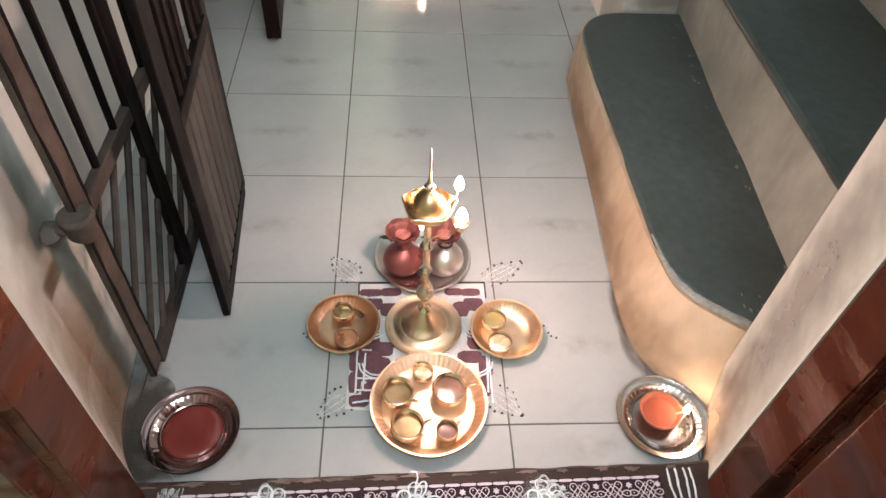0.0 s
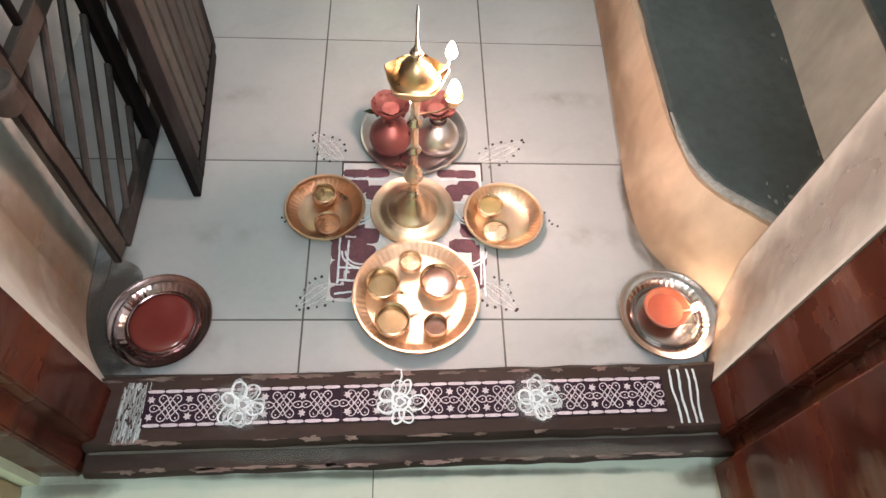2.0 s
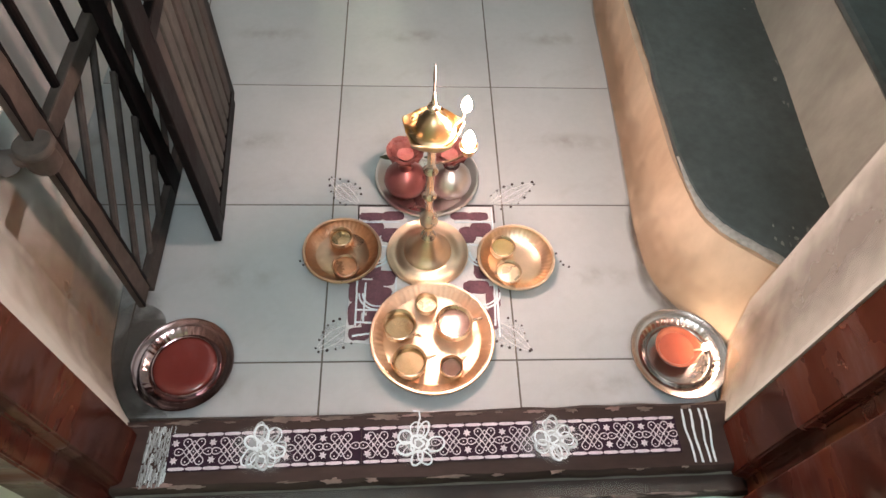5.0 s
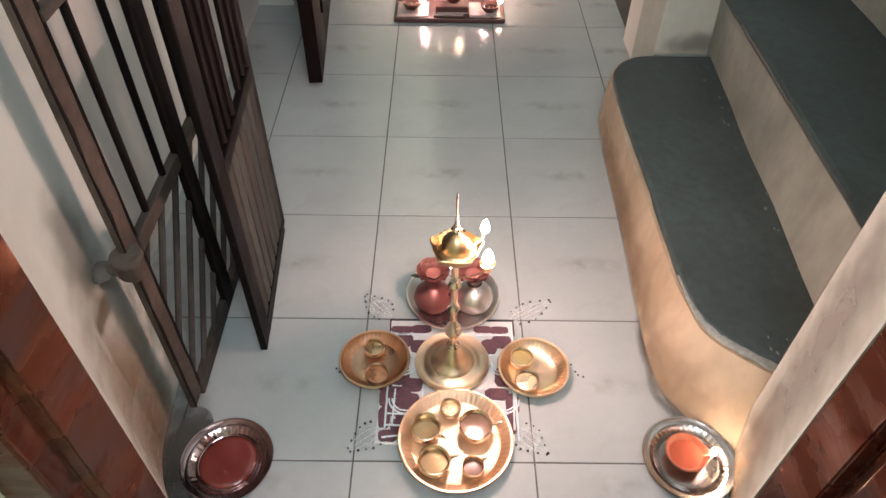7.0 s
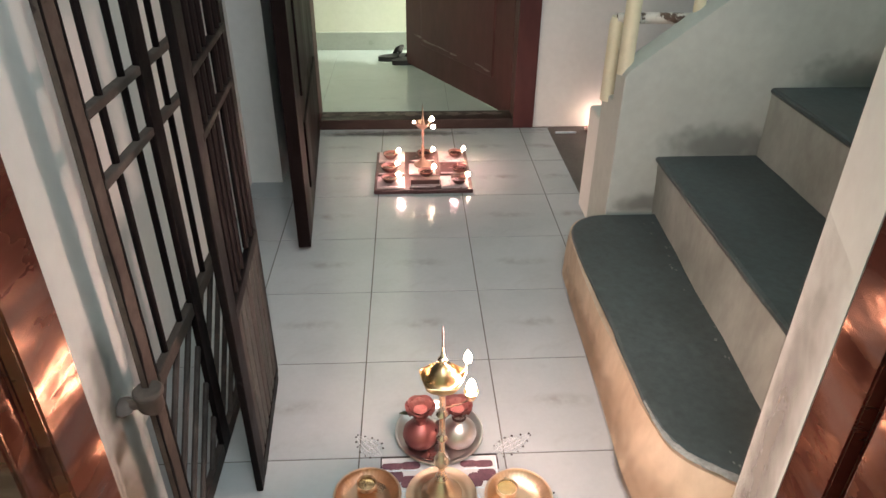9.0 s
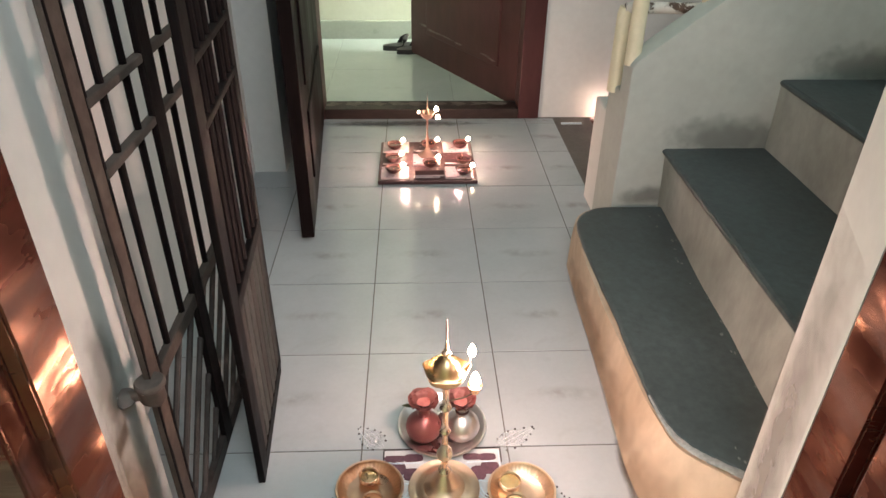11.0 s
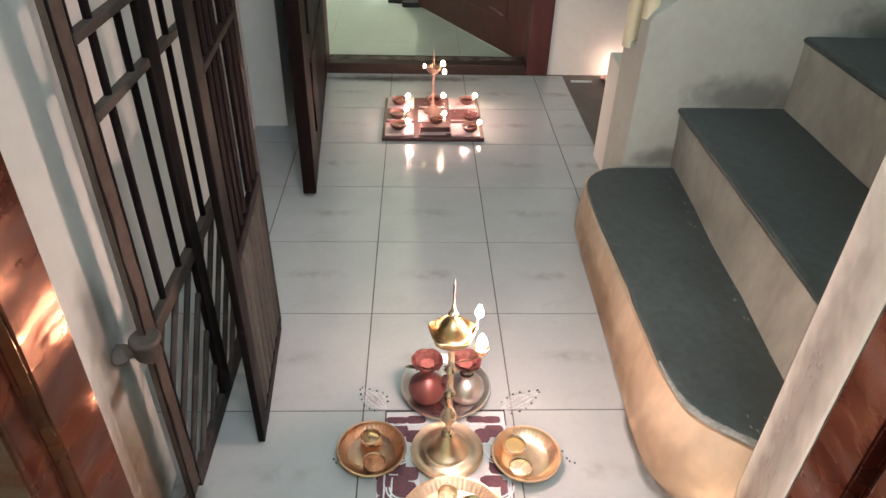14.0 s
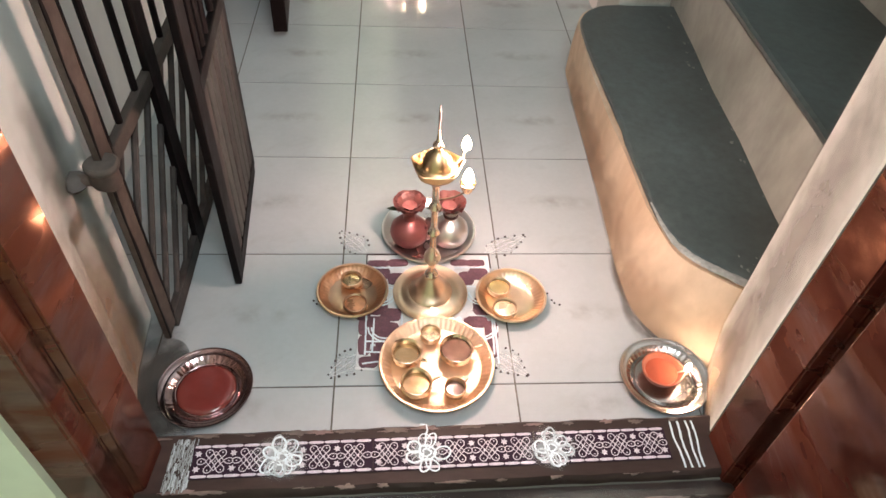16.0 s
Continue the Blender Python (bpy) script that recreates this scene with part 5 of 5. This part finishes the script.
for pk, (cx, cy, rx, ry) in enumerate(((0.060, 0.276, 0.018, 0.007), (0.097, 0.277, 0.016, 0.008), (0.215, 0.277, 0.014, 0.007), (0.246, 0.276, 0.016, 0.007),
                       (0.062, 0.250, 0.017, 0.013), (0.250, 0.248, 0.015, 0.013), (0.094, 0.236, 0.014, 0.012), (0.226, 0.236, 0.012, 0.014),
                       (0.064, 0.172, 0.020, 0.018), (0.094, 0.150, 0.016, 0.012), (0.252, 0.168, 0.016, 0.017), (0.236, 0.132, 0.018, 0.010),
                       (0.068, 0.116, 0.022, 0.024), (0.048, 0.084, 0.009, 0.017), (0.094, 0.110, 0.012, 0.018), (0.262, 0.112, 0.010, 0.018),
                       (0.056, 0.048, 0.014, 0.009), (0.078, 0.066, 0.016, 0.012), (0.044, 0.122, 0.006, 0.013), (0.256, 0.072, 0.012, 0.014), (0.046, 0.150, 0.010, 0.012), (0.082, 0.090, 0.013, 0.014), (0.098, 0.045, 0.012, 0.010), (0.046, 0.205, 0.009, 0.012), (0.262, 0.205, 0.009, 0.014))):
    cx -= 0.010 if cx < 0.11 and cy < 0.18 else 0.0
    out = []
    for k in range(26):
        a = 2 * math.pi * k / 26
        ca, sa = math.cos(a), math.sin(a)
        out.append((cx + 1.2 * rx * math.copysign(abs(ca) ** 0.6, ca) * rng.uniform(0.94, 1.06), cy + 1.22 * ry * math.copysign(abs(sa) ** 0.6, sa) * rng.uniform(0.92, 1.08)))
    part("plum_patch", prismbm(out, 0.0008, 0.0014 + 0.00009 * pk), PLUM, RANG, "plum coloured powder", flat=True)
for cx, cy, q in ((0.064, 0.200, 0.030), (0.252, 0.200, 0.030), (0.074, 0.120, 0.030), (0.246, 0.120, 0.028)):
    for f in (1.0, 0.80):
        bm = bmesh.new()
        powder_line(bm, [(cx + q * f * math.cos(t), cy + q * f * math.sin(t)) for t in [math.pi * (1.0 + i / 16) for i in range(17)]], 0.0019, 0.0034, False, 70)
        part("arc", bm, POWDER, RANG)
for pts in (((0.052, 0.066), (0.054, 0.140)), ((0.040, 0.068), (0.100, 0.064)), ((0.262, 0.060), (0.266, 0.140)), ((0.040, 0.062), (0.040, 0.150)), ((0.040, 0.090), (0.098, 0.088)), ((0.268, 0.040), (0.271, 0.290)), ((0.036, 0.044), (0.080, 0.050)), ((0.100, 0.066), (0.104, 0.150)), ((0.040, 0.215), (0.100, 0.210)), ((0.225, 0.215), (0.270, 0.212)), ((0.045, 0.262), (0.110, 0.262)), ((0.205, 0.262), (0.268, 0.262))):
    bm = bmesh.new()
    (ax, ay), (bx, by) = pts
    powder_line(bm, [(ax + (bx - ax) * i / 14, ay + (by - ay) * i / 14) for i in range(15)], 0.0020, 0.0034, False, 90)
    part("line", bm, POWDER, RANG)


def petal_corner(tip, root, width, name_label):
    """A pale leaf of thin powder with dark seeds along its two edges."""
    ob = thing("powder_leaf", (0, 0, 0), name_label, "rangoli", "powder leaves at the rangoli")
    t, r = Vector(tip), Vector(root)
    d = t - r
    side = Vector((-d.y, d.x)).normalized() * width
    n = 14
    edge = []
    for s in (1, -1):
        edge.append([r + d * (i / n) + side * s * math.sin(math.pi * (i / n) ** 0.8) ** 1.15 for i in range(n + 1)])
    part("leaf_ground", prismbm([tuple(p) for p in edge[0]] + [tuple(p) for p in edge[1][-2:0:-1]], 0.0003, 0.0010), FAINTDUST, ob, flat=True)
    for off in (-0.45, 0.0, 0.45):
        bm = bmesh.new()
        powder_line(bm, [tuple(r + d * (0.1 + 0.8 * i / 12) + side * off * math.sin(math.pi * (0.1 + 0.8 * i / 12))) for i in range(13)], 0.0005, 0.0008, False, off)
        part("vein", bm, FAINT, ob)
    rg = random.Random(round(tip[0] * 1000))
    for row in edge:
        for i in range(3, n + 1, 2):
            p = row[i] + Vector((rg.uniform(-0.002, 0.002), rg.uniform(-0.002, 0.002)))
            q = rg.uniform(0.0015, 0.0027)
            part("seed", lathebm([(0, 0.0003), (q, 0.0005), (q * 0.9, 0.0018), (0, 0.0022)], 10, (p.x, p.y, 0)), BLACKDOT, ob)
    return ob


petal_corner((-0.0130, 0.3660), (0.0500, 0.2950), 0.023, "faint white powder leaf edged with dark seeds")
petal_corner((0.3680, 0.3540), (0.2680, 0.2920), 0.023, "faint white powder leaf edged with dark seeds")
petal_corner((-0.0130, 0.0170), (0.0500, 0.0680), 0.024, "faint white powder leaf edged with dark seeds")
petal_corner((0.3270, 0.0120), (0.2650, 0.0700), 0.024, "faint white powder leaf edged with dark seeds")
for k, (x, y) in enumerate(((-0.0480, 0.1820), (-0.0420, 0.1740), (0.3850, 0.1960), (0.3910, 0.1800), (0.4040, 0.1690), (0.3950, 0.1730))):
    sd = thing("seed", (x, y, 0.0), "single dark seed lying on the tile", "seed", "loose seeds")
    part("grain", lathebm([(0, 0), (0.0018, 0.0003), (0.0017, 0.002), (0, 0.0026)], 10), BLACKDOT, sd)

# dried dirt on the tiles, with contact shade painted into it
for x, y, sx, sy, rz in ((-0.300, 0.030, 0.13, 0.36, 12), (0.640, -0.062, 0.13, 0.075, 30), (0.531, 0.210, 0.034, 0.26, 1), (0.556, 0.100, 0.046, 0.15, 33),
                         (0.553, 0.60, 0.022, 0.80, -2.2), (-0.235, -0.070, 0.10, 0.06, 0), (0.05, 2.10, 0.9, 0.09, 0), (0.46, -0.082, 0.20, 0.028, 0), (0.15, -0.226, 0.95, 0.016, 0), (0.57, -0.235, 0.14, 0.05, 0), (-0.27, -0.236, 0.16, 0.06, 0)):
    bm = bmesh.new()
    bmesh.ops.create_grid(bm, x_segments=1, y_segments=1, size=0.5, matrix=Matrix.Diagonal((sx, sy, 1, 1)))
    st = part("surface_mark", bm, DIRTSHADE, None, flat=True)
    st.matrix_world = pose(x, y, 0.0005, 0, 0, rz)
    tagged(st, "brownish dirt with painted contact shade on the tiles", "stain", "stains on the floor")

# An even dark grey patch between the wall, the gate's foot and the plate.
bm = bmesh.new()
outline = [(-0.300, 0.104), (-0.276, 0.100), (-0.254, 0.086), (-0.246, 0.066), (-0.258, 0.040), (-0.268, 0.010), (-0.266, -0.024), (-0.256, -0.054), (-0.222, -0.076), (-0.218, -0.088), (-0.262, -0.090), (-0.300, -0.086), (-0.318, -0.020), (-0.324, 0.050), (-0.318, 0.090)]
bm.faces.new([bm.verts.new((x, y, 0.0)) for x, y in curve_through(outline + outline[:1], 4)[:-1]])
st = part("surface_mark", bm, FOOTPATCH, None, flat=True)
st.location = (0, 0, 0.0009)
tagged(st, "dark grey patch on the tiles at the gate's foot", "stain", "stains on the floor")

for x, sx in ((0.02, 0.44), (0.40, 0.40), (0.55, 0.12)):
    bm = bmesh.new()
    bmesh.ops.create_grid(bm, x_segments=1, y_segments=1, size=0.5, matrix=Matrix.Diagonal((sx, 0.030, 1, 1)))
    st = part("surface_mark", bm, GREYDUST, None, flat=True)
    st.matrix_world = pose(x, -0.203, 0.0172)
    tagged(st, "grey dust lying on the ledge of the threshold", "stain", "stains on the floor")

# smudges above the treads, a scuff, and shade painted beside the gate's hinge
for place, sx, sy in ((pose(0.80, 1.0692, 0.18, 90), 0.26, 0.09), (pose(1.00, 1.0692, 0.358, 90, 4), 0.50, 0.17), (pose(1.33, 1.0692, 0.556, 90, 4), 0.46, 0.16),
                      (pose(1.36, 1.0692, 0.86, 90), 0.03, 0.05), (pose(-0.3215, 0.060, 0.43, 90, 0, 95), 0.10, 0.26), (pose(-0.3195, 0.03, 0.16, 90, 0, 95), 0.12, 0.34)):
    bm = bmesh.new()
    bmesh.ops.create_grid(bm, x_segments=1, y_segments=1, size=0.5, matrix=Matrix.Diagonal((sx, sy, 1, 1)))
    st = part("surface_mark", bm, TREADSMUDGE if sy > 0.08 and sx > 0.2 else GREYSMUDGE, None, flat=True)
    st.matrix_world = place
    tagged(st, "greyish tone painted on the plaster", "stain", "stains on the walls")

# a hairline crack in the plaster where the first step meets the doorway wall
for label, pts in (("dark ragged crack between the step and the wall", [(0.6445 + 0.0045 * k + 0.002 * math.sin(k * 2.3), 0.004 + 0.0118 * k, 0.012 + 0.0225 * k) for k in range(7)]),):
    bm = bmesh.new()
    tube(bm, pts, [0.0007 + 0.0004 * math.sin(i * 2.1) for i in range(len(pts))], 6)
    tagged(part("plaster_crack", bm, GROUT), label, "crack")

# tan dirt and painted flame warmth low on both reveals, following the plaster's curve


def grime_skin(lines, heights, material, label):
    """A thin skin of colour over a wall or step: one line on the plan for each height."""
    mid = Vector(lines[0][len(lines[0]) // 2])
    along = (Vector(lines[0][-1]) - Vector(lines[0][0])).normalized()
    m = pose(mid.x, mid.y, (heights[0] + heights[-1]) / 2, 90, 0, math.degrees(math.atan2(along.y, along.x)))
    inv = m.inverted()
    bm = bmesh.new()
    cols = [[bm.verts.new(inv @ Vector((line[k][0], line[k][1], z))) for line, z in zip(lines, heights)] for k in range(len(lines[0]))]
    for a, b in zip(cols, cols[1:]):
        for i in range(len(heights) - 1):
            bm.faces.new((a[i], b[i], b[i + 1], a[i + 1]))
    st = part("tinge", bm, material)
    st.matrix_world = m
    tagged(st, label, "stain", "stains on the walls")


curve = [(-0.276 * (1 - q) ** 2 - 0.632 * q * (1 - q) - 0.3215 * q * q + 0.0015, -0.079 * (1 - q) ** 2 - 0.056 * q * (1 - q) + 0.045 * q * q) for q in [k / 12 for k in range(13)]]
left = curve + [(-0.3235, 0.10), (-0.3265, 0.148)]
grime_skin([left] * 3, (-0.10, 0.13, 0.36), WARMDIRT, "tan dirt and painted flame warmth low on the white plaster")
grime_skin([left[2:]] * 3, (-0.08, 0.04, 0.16), WARMDIRT, "tan dirt and painted flame warmth low on the white plaster")
grime_skin([left[6:]] * 3, (0.26, 0.41, 0.56), HINGESHADE, "grey shade painted round the gate's hinge pin")
right = [(0.5850 + 0.0610 * q, -0.110 + 0.166 * q) for q in [k / 6 for k in range(7)]]
grime_skin([right] * 3, (-0.09, 0.03, 0.15), WARMDIRT, "tan dirt and painted flame warmth low on the white plaster")
grime_skin([right] * 3, (-0.16, 0.04, 0.24), TANFOOT, "tan dirt and painted warmth low on the plaster beside the step")
grime_skin([left] * 3, (-0.22, 0.10, 0.42), TANFOOT, "broad tan dirt and painted warmth low on the white plaster")
# Shade painted on the right reveal, to hold down the flames' brightness.
grime_skin([right] * 3, (0.02, 0.36, 0.70), REVEALSHADE, "greyish painted shade on the white plaster")
for a, b, top in ((10, -8, 0.11), (30, -4, 0.16), (6, -24, 0.07)):
    rows = []
    for f in (-0.35, 0.0, 0.25, 0.5, 0.75):
        g = max(f, 0.0)
        w = g ** 1.5 * 0.75 + g * 0.25
        rows.append([(p[0] * (1 - w) + q[0] * w - 0.0045, p[1] * (1 - w) + q[1] * w - 0.003) for p, q in zip(FOOTLINE[a:b], TOPLINE[a:b])])
    grime_skin(rows, [-0.35 * 0.154, 0.0, 0.25 * 0.154, 0.5 * 0.154, 0.75 * 0.154], WARMDIRT, "tan dirt and painted flame warmth low on the plastered step")

# plaster splashed on the lowest tread
rng = random.Random(31)
for k in range(44):
    if k < 28:
        x, y = rng.uniform(0.775, 0.812), rng.uniform(0.10, 1.0)
    else:
        x, y = rng.uniform(0.655, 0.80), rng.uniform(0.10, 0.15)
    part("plaster_splash", prismbm(blot(x, y, rng.uniform(0.001, 0.0038), rng.uniform(0.001, 0.006), k + 0.3, n=14, rough=0.9), 0.1570, 0.1586), SPLASH, STEP1, "dried plaster splash", flat=True)

# pale cement smeared along the near corner of the lowest tread
rng = random.Random(17)
run = TOPLINE[33:59]
bm = bmesh.new()
tube(bm, [(x + 0.0045 + rng.uniform(-0.0012, 0.0012), y + 0.0030 + rng.uniform(-0.0012, 0.0012), 0.1552) for x, y in run], [0.0020 + 0.0075 * math.sin(math.pi * min(1.0, (k + 1) / 20) * 0.5) * rng.uniform(0.75, 1.1) for k in range(len(run))], 10, False, 0.30)
part("cement_smear", bm, PALESMEAR, STEP1, "pale cement smeared along the tread's edge")

# ---- tiles last ----
xs = (-0.6, -0.3, 0.0, 0.3, 0.6, 0.726)
ys = (-0.086, 0.0, 0.3, 0.6, 0.9, 1.2, 1.5, 1.8, 2.1, 2.158)
for i in range(len(xs) - 1):
    for j in range(len(ys) - 1):
        floor_tile(FLOOR, TILE, xs[i], ys[j], xs[i + 1], ys[j + 1])
for i in range(-3, 4):
    for j in range(5):
        floor_tile(ROOMFLOOR, GREENTILE, 0.111 + 0.6 * (i - 1), -0.208 - 0.6 * (j + 1), 0.111 + 0.6 * i, -0.208 - 0.6 * j, 0.0007)
for i in range(-2, 4):
    for j in range(2):
        floor_tile(FARFLOOR, FARTILE, 0.30 + 0.6 * (i - 1), 2.271 + 0.60 * j, 0.30 + 0.6 * i, 2.271 + 0.60 * (j + 1), 0.0005)
